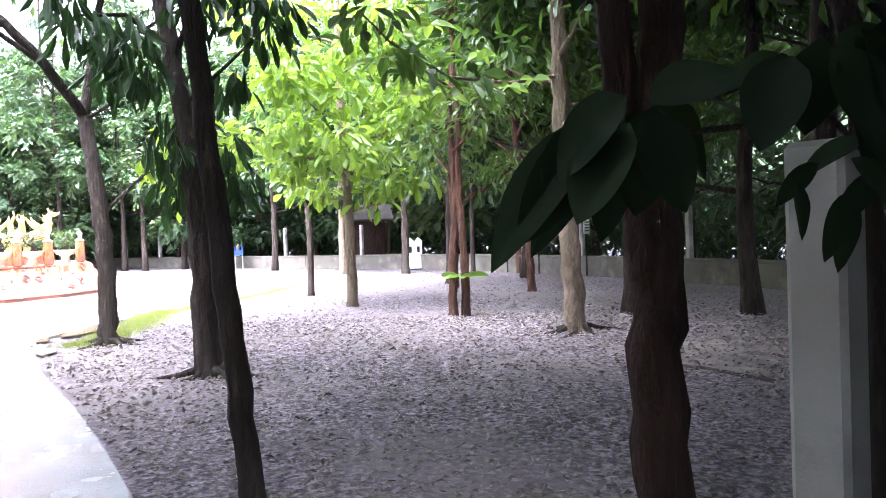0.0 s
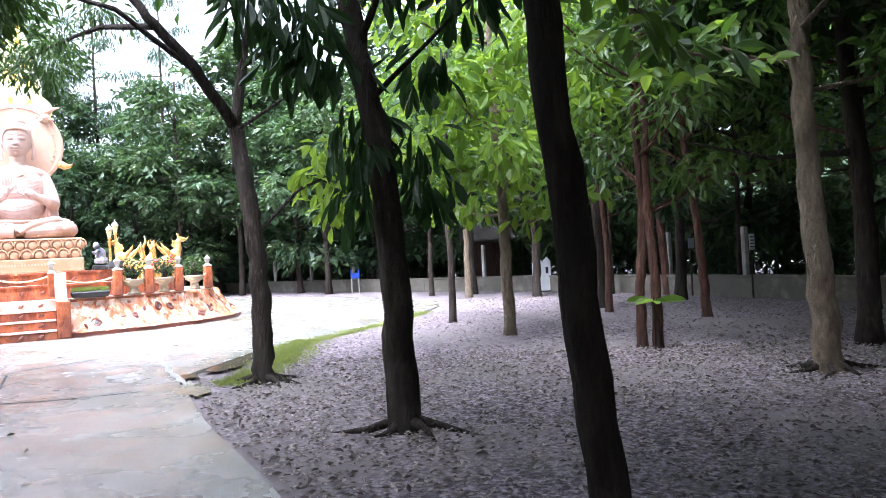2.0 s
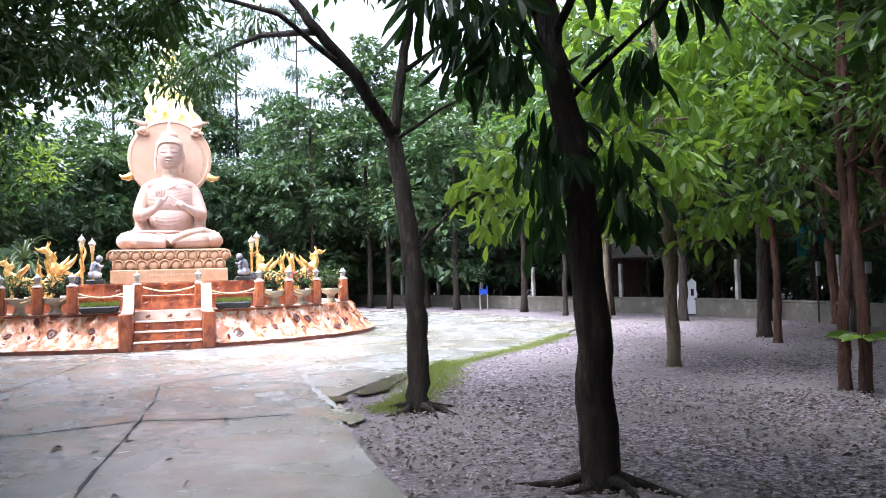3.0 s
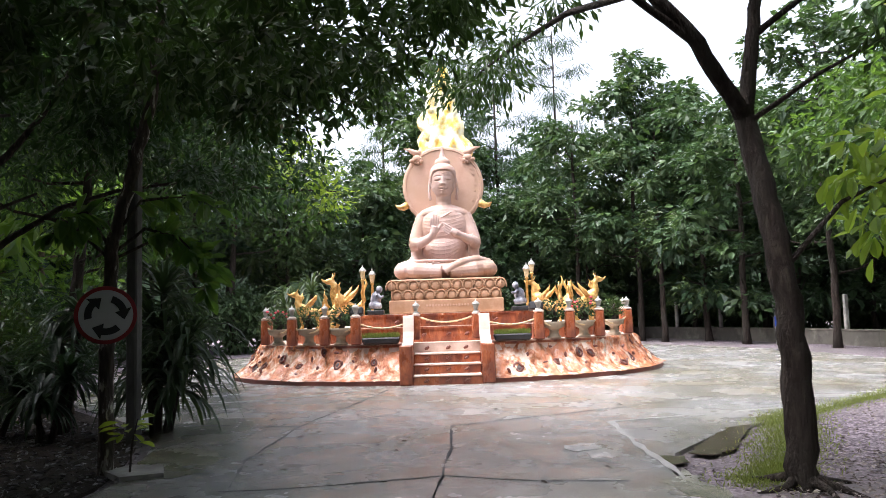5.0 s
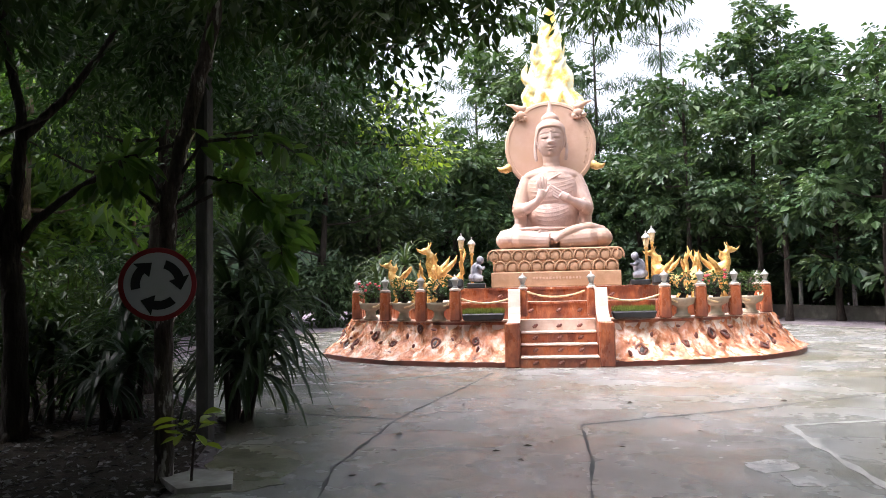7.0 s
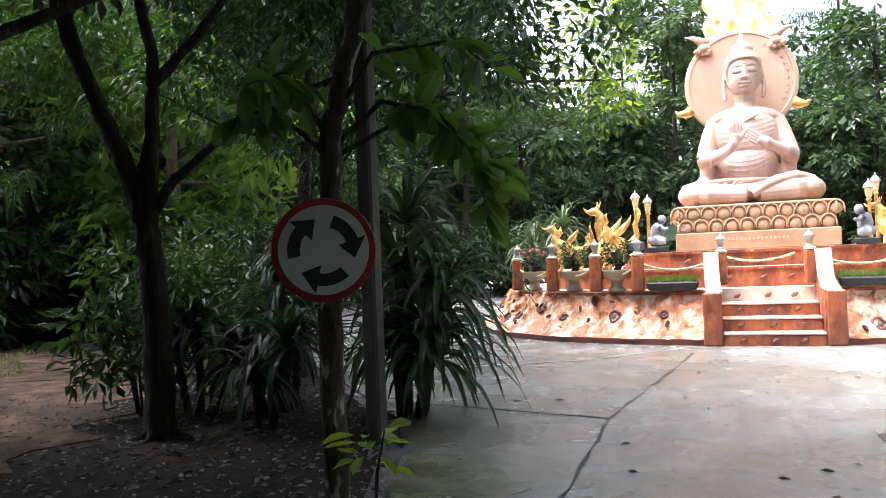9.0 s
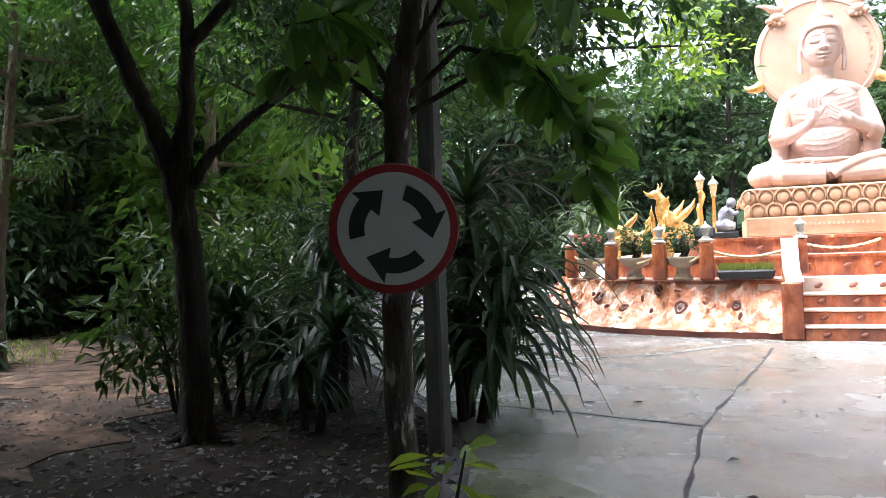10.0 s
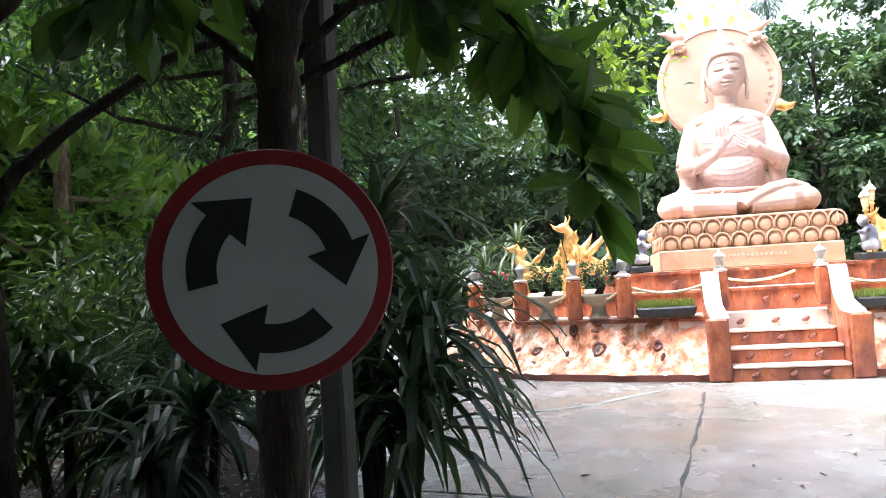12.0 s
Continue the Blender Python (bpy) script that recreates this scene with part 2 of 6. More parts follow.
# ---- mesh building ----
class Geo:
    """Collects vertices and faces of one mesh."""

    def __init__(self):
        self.v, self.f = [], []

    def add(self, vs, fs):
        o = len(self.v)
        self.v.extend(tuple(p) for p in vs)
        self.f.extend(tuple(i + o for i in q) for q in fs)
        return self

    def tube(self, pts, rads, n=8, wob=0.0, seed=0):
        rng = random.Random(seed)
        pts = [Vector(p) for p in pts]
        vs, fs = [], []
        side = Vector((1, 0, 0))
        for i, p in enumerate(pts):
            d = (pts[min(i + 1, len(pts) - 1)] - pts[max(i - 1, 0)]).normalized()
            side = side - d * side.dot(d)
            if side.length < 1e-3:
                side = d.orthogonal()
            side.normalize()
            up = d.cross(side)
            for k in range(n):
                a = 2 * math.pi * k / n
                r = rads[i] * (1 + wob * rng.uniform(-1, 1))
                vs.append(p + side * (math.cos(a) * r) + up * (math.sin(a) * r))
        for i in range(len(pts) - 1):
            for k in range(n):
                a, b = i * n + k, i * n + (k + 1) % n
                fs.append((a, b, b + n, a + n))
        fs.append(tuple(reversed(range(n))))
        fs.append(tuple(range((len(pts) - 1) * n, len(pts) * n)))
        return self.add(vs, fs)

    def lathe(self, prof, n=16, at=(0, 0, 0)):
        vs = [(at[0] + r * math.cos(2 * math.pi * k / n), at[1] + r * math.sin(2 * math.pi * k / n), at[2] + z) for r, z in prof for k in range(n)]
        fs = [(i * n + k, i * n + (k + 1) % n, (i + 1) * n + (k + 1) % n, (i + 1) * n + k) for i in range(len(prof) - 1) for k in range(n)]
        fs.append(tuple(reversed(range(n))))
        fs.append(tuple(range((len(prof) - 1) * n, len(prof) * n)))
        return self.add(vs, fs)

    def ball(self, c, r, rot=(0, 0, 0), n=14, m=9):
        mt = pose(*c, *rot) @ Matrix.Diagonal((*r, 1))
        vs = [mt @ Vector((0, 0, -1))]
        for i in range(1, m):
            t = math.pi * i / m
            vs += [mt @ Vector((math.sin(t) * math.cos(2 * math.pi * k / n), math.sin(t) * math.sin(2 * math.pi * k / n), -math.cos(t))) for k in range(n)]
        vs.append(mt @ Vector((0, 0, 1)))
        fs = [(0, 1 + (k + 1) % n, 1 + k) for k in range(n)]
        for i in range(m - 2):
            fs += [(1 + i * n + k, 1 + i * n + (k + 1) % n, 1 + (i + 1) * n + (k + 1) % n, 1 + (i + 1) * n + k) for k in range(n)]
        e, o = len(vs) - 1, 1 + (m - 2) * n
        fs += [(o + k, o + (k + 1) % n, e) for k in range(n)]
        return self.add(vs, fs)

    def box(self, c, s, rz=0, bev=0.01, top=1.0, rx=0, ry=0):
        """A box with chamfered edges; top: how wide its top is beside its foot."""
        mt = pose(*c, rx, ry, rz)
        b = min(bev, min(s) * 0.45)
        hx, hy, hz = (x / 2 for x in s)
        rings = []
        for z, ins in ((-hz, b), (-hz + b, 0), (hz - b, 0), (hz, b)):
            k = 1 + (top - 1) * (z + hz) / (2 * hz)
            x, y = hx * k - ins, hy * k - ins
            bb = max(b - ins, 0) if ins else b
            rings.append([(x, y - bb, z), (x - bb, y, z), (-x + bb, y, z), (-x, y - bb, z), (-x, -y + bb, z), (-x + bb, -y, z), (x - bb, -y, z), (x, -y + bb, z)])
        vs = [mt @ Vector(p) for ring in rings for p in ring]
        fs = [(i * 8 + k, i * 8 + (k + 1) % 8, (i + 1) * 8 + (k + 1) % 8, (i + 1) * 8 + k) for i in range(3) for k in range(8)]
        fs += [tuple(reversed(range(8))), tuple(range(24, 32))]
        return self.add(vs, fs)

    def prism(self, outline, z0, z1):
        n = len(outline)
        vs = [(x, y, z0) for x, y in outline] + [(x, y, z1) for x, y in outline]
        fs = [tuple(reversed(range(n))), tuple(range(n, 2 * n))] + [(k, (k + 1) % n, n + (k + 1) % n, n + k) for k in range(n)]
        return self.add(vs, fs)

    def leaves(self, at, way, length, width, rng, round_leaf=False, fold=0.25):
        """Folded leaves from points at along way, arrays of the same length."""
        n = len(at)
        way = way / np.maximum(np.linalg.norm(way, axis=1, keepdims=True), 1e-6)
        side = np.cross(way, rng.normal(0, 0.45, (n, 3)) + np.array([0, 0, 1.0]))
        side /= np.maximum(np.linalg.norm(side, axis=1, keepdims=True), 1e-6)
        up = np.cross(side, way)
        ln = (length * rng.uniform(0.65, 1.25, n))[:, None]
        wd = (width * rng.uniform(0.7, 1.2, n))[:, None] / 2
        if round_leaf:
            rows = [at, at + way * ln * 0.18 + side * wd * 0.42 + up * wd * fold * 0.6, at + way * ln * 0.42 + side * wd * 0.85 + up * wd * fold, at + way * ln * 0.68 + side * wd + up * wd * fold - up * ln * 0.05, at + way * ln * 0.88 + side * wd * 0.6 - up * ln * 0.1, at + way * ln - up * ln * 0.16,
                    at + way * ln * 0.88 - side * wd * 0.6 - up * ln * 0.1, at + way * ln * 0.68 - side * wd + up * wd * fold - up * ln * 0.05, at + way * ln * 0.42 - side * wd * 0.85 + up * wd * fold, at + way * ln * 0.18 - side * wd * 0.42 + up * wd * fold * 0.6]
            faces = [(0, 1, 2, 3, 4, 5), (0, 5, 6, 7, 8, 9)]
        else:
            rows = [at, at + way * ln * 0.5 + side * wd + up * wd * fold, at + way * ln - up * ln * 0.12, at + way * ln * 0.5 - side * wd + up * wd * fold]
            faces = [(0, 1, 2), (0, 2, 3)]
        k = len(rows)
        o = len(self.v)
        self.v.extend(map(tuple, np.stack(rows, 1).reshape(-1, 3).tolist()))
        base = np.arange(n) * k + o
        for q in faces:
            self.f.extend(map(tuple, (base[:, None] + np.array(q)).tolist()))
        return self

    def mesh(self, name, material, smooth=False):
        me = bpy.data.meshes.new(name)
        me.from_pydata(self.v, [], self.f)
        me.materials.append(material)
        if smooth:
            me.polygons.foreach_set("use_smooth", [True] * len(me.polygons))
        me.update()
        return me


def thing(name, label, category, at=None, group="", kind=""):
    ob = new(name)
    ob.empty_display_size = 0.2
    if at is not None:
        ob.matrix_world = at
    return tagged(ob, label, category, group, kind)


def part(name, geo, material, parent, label="", smooth=False, data=None):
    ob = new(name, data or geo.mesh(name, material, smooth))
    ob.parent = parent
    return tagged(ob, label) if label else ob


def single(name, geo, material, label, category, at=None, group="", kind="", smooth=False):
    ob = new(name, geo.mesh(name, material, smooth))
    if at is not None:
        ob.matrix_world = at
    return tagged(ob, label, category, group, kind)


def fuse(ob, size, times=6, factor=0.5):
    """Melts the shapes of one mesh into one skin."""
    r = ob.modifiers.new("skin", "REMESH")
    r.mode, r.voxel_size, r.use_smooth_shade = "VOXEL", size, True
    s = ob.modifiers.new("soften", "SMOOTH")
    s.factor, s.iterations = factor, times
    return ob


# ---- ground, plaza, paths ----
g = Geo()
xs = [-1500, -400, -120, -60] + [-40 + i * 1.0 for i in range(61)] + [40, 120, 400, 1500]
ys = [-1500, -400, -120, -40] + [-12 + i * 1.0 for i in range(61)] + [70, 120, 400, 1500]
vs, fs = [], []
for y in ys:
    for x in xs:
        near = -45 < x < 30 and -20 < y < 60
        vs.append((x, y, -0.012 + 0.022 * noise.noise((x * 0.45, y * 0.45, 0)) - 0.012 if near else -0.03))
for j in range(len(ys) - 1):
    for i in range(len(xs) - 1):
        a = j * len(xs) + i
        fs.append((a, a + 1, a + 1 + len(xs), a + len(xs)))
single("ground", g.add(vs, fs), DIRT, "bare greyish dirt ground strewn with dead leaves", "ground", kind="structure", smooth=True)

MON = pose(-13.292, 17.695, 0, 0, 0, 34.66)
CENTRE = MON @ Vector((0.05, 4.85, 0))
PLAZA = [(3.2, -3.6), (1.9, -1.5), (0.75, 0.3), (-0.6, 2.5), (-1.81, 4.43), (-2.48, 5.53), (-3.3, 6.8), (-4.57, 8.65), (-5.35, 9.95), (-6.0, 11.0), (-6.25, 11.9), (-6.2, 13.4),
         (-5.75, 15.0), (-5.2, 17.0), (-4.7, 19.2), (-4.35, 21.6), (-4.2, 24.0), (-4.6, 26.5), (-6.5, 29.2), (-9.5, 32.5), (-13.5, 35.2), (-18, 36), (-23, 34.5),
         (-27, 31), (-29, 26.5), (-28.5, 21.5), (-26, 17.5), (-22, 14.2), (-18.2, 11.8), (-15.2, 10.9), (-13.3, 10.25), (-12.2, 9.57), (-11.2, 8.75), (-10.5, 8.0), (-9.4, 6.2), (-7.4, 3.0), (-4.5, -1.5), (-3.0, -4.0)]
single("pavement", Geo().prism(PLAZA, -0.15, 0.012), CONCRETE, "wet grey concrete pavement circling the monument", "pavement", kind="structure")


def strip(pts, width, z0, z1, seed=0, wob=0.3):
    """A ragged thin band along a line on the ground."""
    rng = random.Random(seed)
    line = []
    for (x0, y0), (x1, y1) in zip(pts, pts[1:]):
        n = max(2, int(math.hypot(x1 - x0, y1 - y0) / 0.25))
        line += [(x0 + (x1 - x0) * i / n, y0 + (y1 - y0) * i / n) for i in range(n)]
    line.append(pts[-1])
    left, right = [], []
    for i, (x, y) in enumerate(line):
        a, b = line[max(i - 1, 0)], line[min(i + 1, len(line) - 1)]
        dx, dy = b[0] - a[0], b[1] - a[1]
        q = math.hypot(dx, dy) or 1
        w = width / 2 * (1 + wob * rng.uniform(-1, 1))
        j = width * wob * rng.uniform(-0.6, 0.6)
        left.append((x - dy / q * (w + j), y + dx / q * (w + j)))
        right.append((x + dy / q * (w - j), y - dx / q * (w - j)))
    g2, n = Geo(), len(line)
    vv = [(*p, z1) for p in left] + [(*p, z1) for p in right] + [(*p, z0) for p in left] + [(*p, z0) for p in right]
    ff = []
    for i in range(n - 1):
        ff += [(i, i + n, i + n + 1, i + 1), (i + 2 * n, i, i + 1, i + 2 * n + 1), (i + n, i + 3 * n, i + 3 * n + 1, i + n + 1)]
    return g2.add(vv, ff)


JOINTS = [[(-14.0, 10.72), (-12.8, 11.2), (-11.65, 11.59)], [(-11.65, 11.59), (-11.0, 10.6), (-10.32, 9.5), (-9.36, 8.5)], [(-9.62, 12.55), (-8.75, 11.3), (-7.85, 9.82), (-7.3, 8.9)],
          [(-9.4, 8.3), (-8.74, 8.85), (-7.85, 9.85), (-6.96, 10.08), (-6.2, 10.45)], [(-11.65, 11.59), (-13.0, 14.6), (-13.75, 16.2)], [(-9.6, 12.55), (-8.4, 14.9), (-7.2, 17.5)], [(-7.85, 9.82), (-6.6, 7.6), (-5.0, 5.0)]]
for i, j in enumerate(JOINTS):
    single("pavement_joint", strip(j, 0.024, 0.006, 0.016, i, 0.95), JOINT, "dark cracked joint between concrete slabs", "joint", kind="structure", group="pavement joints")
for i, j in enumerate([[(-7.76, 13.75), (-6.9, 12.4), (-5.77, 10.75)], [(-7.76, 13.75), (-6.81, 14.98), (-5.79, 16.26)], [(-14.2, 16.6), (-14.6, 14.5), (-15.8, 12.6)]]):
    single("mortar_joint", strip(j, 0.075, 0.006, 0.018, 20 + i, 0.6), PALE_JOINT, "pale mortar joint in the concrete pavement", "joint", kind="structure", group="pale joints")


def blob(pts, wob=0.08, k=6):
    """An irregular outline through a few corners."""
    out = []
    for (x0, y0), (x1, y1) in zip(pts, pts[1:] + pts[:1]):
        for i in range(k):
            f = i / k
            x, y = x0 + (x1 - x0) * f, y0 + (y1 - y0) * f
            out.append((x + wob * noise.noise((x * 4, y * 4, 2)), y + wob * noise.noise((x * 4, y * 4, 8))))
    return out


for pts in ([(-6.4, 11.66), (-6.1, 11.26), (-5.98, 11.5), (-6.13, 11.8)], [(-6.12, 11.95), (-5.88, 12.0), (-5.76, 12.5), (-5.88, 13.4), (-6.0, 14.2), (-6.22, 13.8), (-6.17, 12.9)]):
    single("puddle", Geo().prism(blob(pts), 0.005, 0.0165), PUDDLE, "dark shallow puddle on the concrete edge", "puddle", group="puddles")
MOSSY = surface("mossy_concrete", [(0.3, (0.10, 0.10, 0.055)), (0.5, (0.17, 0.165, 0.11)), (0.7, (0.26, 0.25, 0.2))], 3, (0.12, 0.4), 0.4, 50)
for pts in ([(-12.1, 9.45), (-11.4, 9.75), (-10.6, 9.5), (-10.2, 8.75), (-10.6, 8.15), (-11.2, 8.8)], [(-5.9, 10.5), (-5.5, 10.1), (-5.2, 9.95), (-5.5, 10.6), (-5.95, 11.2)]):
    single("moss_stain", Geo().prism(blob(pts, 0.2), 0.004, 0.0162), MOSSY, "olive mossy stain on the wet concrete", "stain", kind="structure")
SPALL = surface("spalled_concrete", [(0.42, (0.26, 0.258, 0.25)), (0.5, (0.40, 0.395, 0.38)), (0.6, (0.5, 0.49, 0.47))], 7, (0.15, 0.5), 0.5, 50)
for pts in ([(-7.6, 11.85), (-7.3, 12.1), (-7.08, 11.85), (-7.2, 11.5), (-7.4, 11.7)], [(-7.1, 11.55), (-6.85, 11.6), (-6.7, 11.3), (-6.95, 11.2)]):
    single("worn_patch", Geo().prism(blob(pts, 0.18), 0.004, 0.0164), SPALL, "pale worn patch in the concrete", "patch", kind="structure")
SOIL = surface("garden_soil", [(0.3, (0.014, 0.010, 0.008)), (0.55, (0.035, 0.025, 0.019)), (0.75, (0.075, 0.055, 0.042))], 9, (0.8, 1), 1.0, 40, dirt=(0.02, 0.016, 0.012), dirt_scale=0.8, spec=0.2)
single("garden_ground", Geo().prism([(-10.6, 7.9), (-11.3, 8.6), (-12.3, 9.4), (-13.4, 10.1), (-15.3, 10.75), (-18.3, 11.6), (-22, 13.8), (-27, 13), (-33, 9), (-33, 2), (-20, -2), (-9, -1.5), (-7.6, 3.0), (-9.55, 6.2)], -0.2, 0.0135), SOIL, "dark brown garden soil under the shrubs", "ground", kind="structure")
single("dirt_path", strip([(-32, 9.5), (-26, 8.3), (-21, 8.0), (-17.5, 7.9), (-15.8, 6.6), (-14.5, 4.5)], 1.7, -0.03, 0.021, 5, 0.25), SHADED_SAND, "reddish sandy footpath through the grove, toned as in shade", "path", kind="structure")
single("sandy_clearing", strip([(-22.5, 9.3), (-20.3, 8.7), (-18.3, 8.1), (-16.6, 7.7), (-15.2, 7.1), (-14.6, 6.3)], 1.5, -0.03, 0.025, 6, 0.45), SHADED_SAND, "bare reddish sandy clearing crossed by roots", "path", kind="structure")
single("sandy_patch", strip([(2.0, 8.2), (4.5, 8.6), (7, 9.4)], 1.6, -0.03, 0.006, 8, 0.5), TRODDEN, "trodden sandy patch under the trees", "ground", kind="structure")
single("stepping_slab", Geo().prism([(-11.05, 8.25), (-10.6, 8.15), (-10.38, 8.5), (-10.75, 8.75), (-11.1, 8.6)], 0, 0.06), CEMENT, "broken grey concrete slab at the path edge", "slab")


# ---- the monument ----
def super_xy(a, b, t, n=2.2, cx=0.05, cy=4.85):
    c, s = math.cos(t), math.sin(t)
    return cx + a * math.copysign(abs(c) ** (2 / n), c), cy + b * math.copysign(abs(s) ** (2 / n), s)


def ring_outline(a, b, n=2.2, k=96):
    return [super_xy(a, b, 2 * math.pi * i / k, n) for i in range(k)]


base = thing("monument_base", "red-brown painted oval monument base with root-textured skirt and stairs", "pedestal", MON)
K = 560
prof = [(1.0, 0.10), (0.985, 0.13), (0.965, 0.19), (0.948, 0.27), (0.932, 0.36), (0.917, 0.46), (0.904, 0.57), (0.893, 0.68), (0.884, 0.79), (0.877, 0.88), (0.872, 0.915)]
prof = [(prof[i][0] + (prof[i + 1][0] - prof[i][0]) * f / 3, prof[i][1] + (prof[i + 1][1] - prof[i][1]) * f / 3) for i in range(len(prof) - 1) for f in range(3)] + [prof[-1]]
vs, fs = [], []
for j, (k, z) in enumerate(prof):
    for i in range(K):
        t = 2 * math.pi * i / K
        x, y = super_xy(6.0 * k, 4.9 * (k - 0.012 * (1 - k) * 8), t)
        nx, ny = math.cos(t), math.sin(t)
        w = 1 if 0 < j < len(prof) - 1 else 0.25
        s = i * 0.0788
        d = 0.08 * noise.noise((s * 1.1, z * 1.6 + s * 0.25, 3)) + 0.10 * noise.noise((s * 3.1, z * 3.0 - s * 0.6, 7)) + 0.065 * noise.noise((s * 7, z * 4.5 + s, 1))
        ridge = 0.07 * max(0, 1 - abs(noise.noise((s * 1.3 + z * 1.4, z * 0.6, 11))) * 5) + 0.05 * max(0, 1 - abs(noise.noise((s * 2.2 - z * 1.8, z, 21))) * 6)
        vs.append((x + nx * (d + ridge) * w, y + ny * (d + ridge) * w, z))
for j in range(len(prof) - 1):
    for i in range(K):
        a, b = j * K + i, j * K + (i + 1) % K
        x, y, _ = vs[a]
        if not (abs(x - 0.05) < 0.93 and y < 3):
            fs.append((a, b, b + K, a + K))
part("skirt", Geo().add(vs, fs), ROCK_RED, base, "glossy orange-brown skirt moulded like tree roots", smooth=True)
# knots moulded into the skirt
kr = random.Random(71)
for k in range(46):
    i = int((k + kr.uniform(0.2, 0.8)) * K / 46) % K
    j = kr.randint(7, 23)
    c = Vector(vs[j * K + i])
    if abs(c.x - 0.05) < 1.15 and c.y < 3:
        continue
    u = (Vector(vs[j * K + (i + 3) % K]) - Vector(vs[j * K + i - 3])).normalized()
    v = (Vector(vs[(j + 3) * K + i]) - Vector(vs[(j - 3) * K + i])).normalized()
    n = u.cross(v).normalized()
    r = kr.uniform(0.055, 0.1)
    q = [kr.uniform(0.8, 1.2) for _ in range(10)]
    loop = [c + n * 0.02 + (u * math.cos(h * 0.628) + v * math.sin(h * 0.628) * 1.15) * r * q[h % 10] for h in range(11)]
    knot = part("knot", Geo().tube(loop, [0.03 * q[h % 10] for h in range(11)], 7), RED_DARK, base, smooth=True)
    cup = [c + n * (0.035 if h < 0 else 0.012) + (u * math.cos(h * 0.785) + v * math.sin(h * 0.785)) * (0 if h < 0 else r * 0.85) for h in range(-1, 8)]
    part("knot_core", Geo().add([tuple(p) for p in cup], [(0, 1 + h, 1 + (h + 1) % 8) for h in range(8)]), KNOT_GREY, knot, "dark grey knot centre")
low = [p for p in ring_outline(6.03, 4.93, k=160)]
part("kerb", Geo().prism(low, -0.02, 0.115), RED_DARK, base, "dark red-brown kerb round the foot")


def notched(a, b, z0, z1, depth, half=0.78, n=2.2):
    pts = [p for p in ring_outline(a, b, n, 120) if not (abs(p[0] - 0.05) < half and p[1] < 3)]
    front = min(range(len(pts)), key=lambda i: (pts[i][0] - (0.05 - half)) ** 2 + pts[i][1] ** 2)
    pts = pts[:front + 1] + [(0.05 - half, pts[front][1]), (0.05 - half, depth), (0.05 + half, depth), (0.05 + half, pts[front][1])] + pts[front + 1:]
    return Geo().prism(pts, z0, z1)


part("terrace", notched(5.24, 4.28, 0.70, 0.925, 0.75), TREAD, base, "pale worn terrace floor")
part("terrace_rim", notched(5.27, 4.31, 0.84, 0.895, 0.77), RED_STEP, base)
part("middle_tier", Geo().prism(ring_outline(4.3, 3.5, 2.6), 0.9, 1.25), RED_STEP, base)
part("middle_tier_edge", Geo().prism(ring_outline(4.34, 3.54, 2.6), 1.245, 1.29), RED_STEP, base)
part("middle_tier_top", Geo().prism(ring_outline(4.30, 3.50, 2.6), 1.28, 1.296), TREAD, base)
part("upper_tier", Geo().prism(ring_outline(2.55, 2.95, 5), 1.29, 1.57), RED_STEP, base)
part("upper_tier_edge", Geo().prism(ring_outline(2.60, 3.0, 5), 1.565, 1.615), RED_STEP, base)
part("upper_tier_top", Geo().prism(ring_outline(2.56, 2.96, 5), 1.61, 1.622), TREAD, base)
knob = Geo().ball((0, 0, 0), (0.045, 0.03, 0.04), n=10, m=6).ball((0.03, -0.005, 0.02), (0.03, 0.025, 0.03), n=8, m=5).ball((-0.03, -0.005, -0.015), (0.035, 0.025, 0.03), n=8, m=5).mesh("boss", RED_DARK, True)
for i in range(4):
    v0, z1 = -0.14 + 0.28 * i, 0.2325 * (i + 1)
    if i < 3:
        st = part("step", Geo().box((0.05, v0 + 0.45, z1 / 2 - 0.02), (1.56, 0.9, z1 - 0.04), bev=0.015), RED_STEP, base)
        part("tread", Geo().box((0.05, v0 + 0.2, z1 - 0.018), (1.54, 0.46, 0.044), bev=0.016), TREAD, st, "pale worn tread")
    for u in (-0.42, 0.08, 0.5):
        b = part("boss", None, None, base, data=knob)
        b.location = (u, v0 - 0.005, z1 - 0.13)
for u, z, v in [(-0.5, 1.1, 1.33), (0.1, 1.1, 1.33), (0.55, 1.1, 1.33), (-1.2, 1.42, 1.87), (-0.4, 1.42, 1.87), (0.4, 1.42, 1.87), (1.3, 1.42, 1.87), (-1.5, 1.1, 1.4), (1.6, 1.1, 1.4)]:
    b = part("boss", None, None, base, data=knob)
    b.location = (u, v, z)
for i in range(34):
    t = math.pi * (1.08 + 0.84 * i / 33) + 0.03 * math.sin(i * 7.3)
    k = 0.90 + 0.055 * ((i * 37) % 11) / 10
    x, y = super_xy(6.0 * k, 4.9 * k, t)
    if abs(x - 0.05) > 1.25:
        z = 0.75 - (k - 0.9) * 9
        b = part("root_knot", None, None, base, data=knob)
        b.location, b.scale = (x + 0.03 * math.cos(t), y + 0.03 * math.sin(t), z), (0.7 + 0.4 * (i % 2), 1.3, 0.9 if i % 3 else 0.6)
        b.rotation_euler = (0, i * 0.9, t + math.pi / 2)


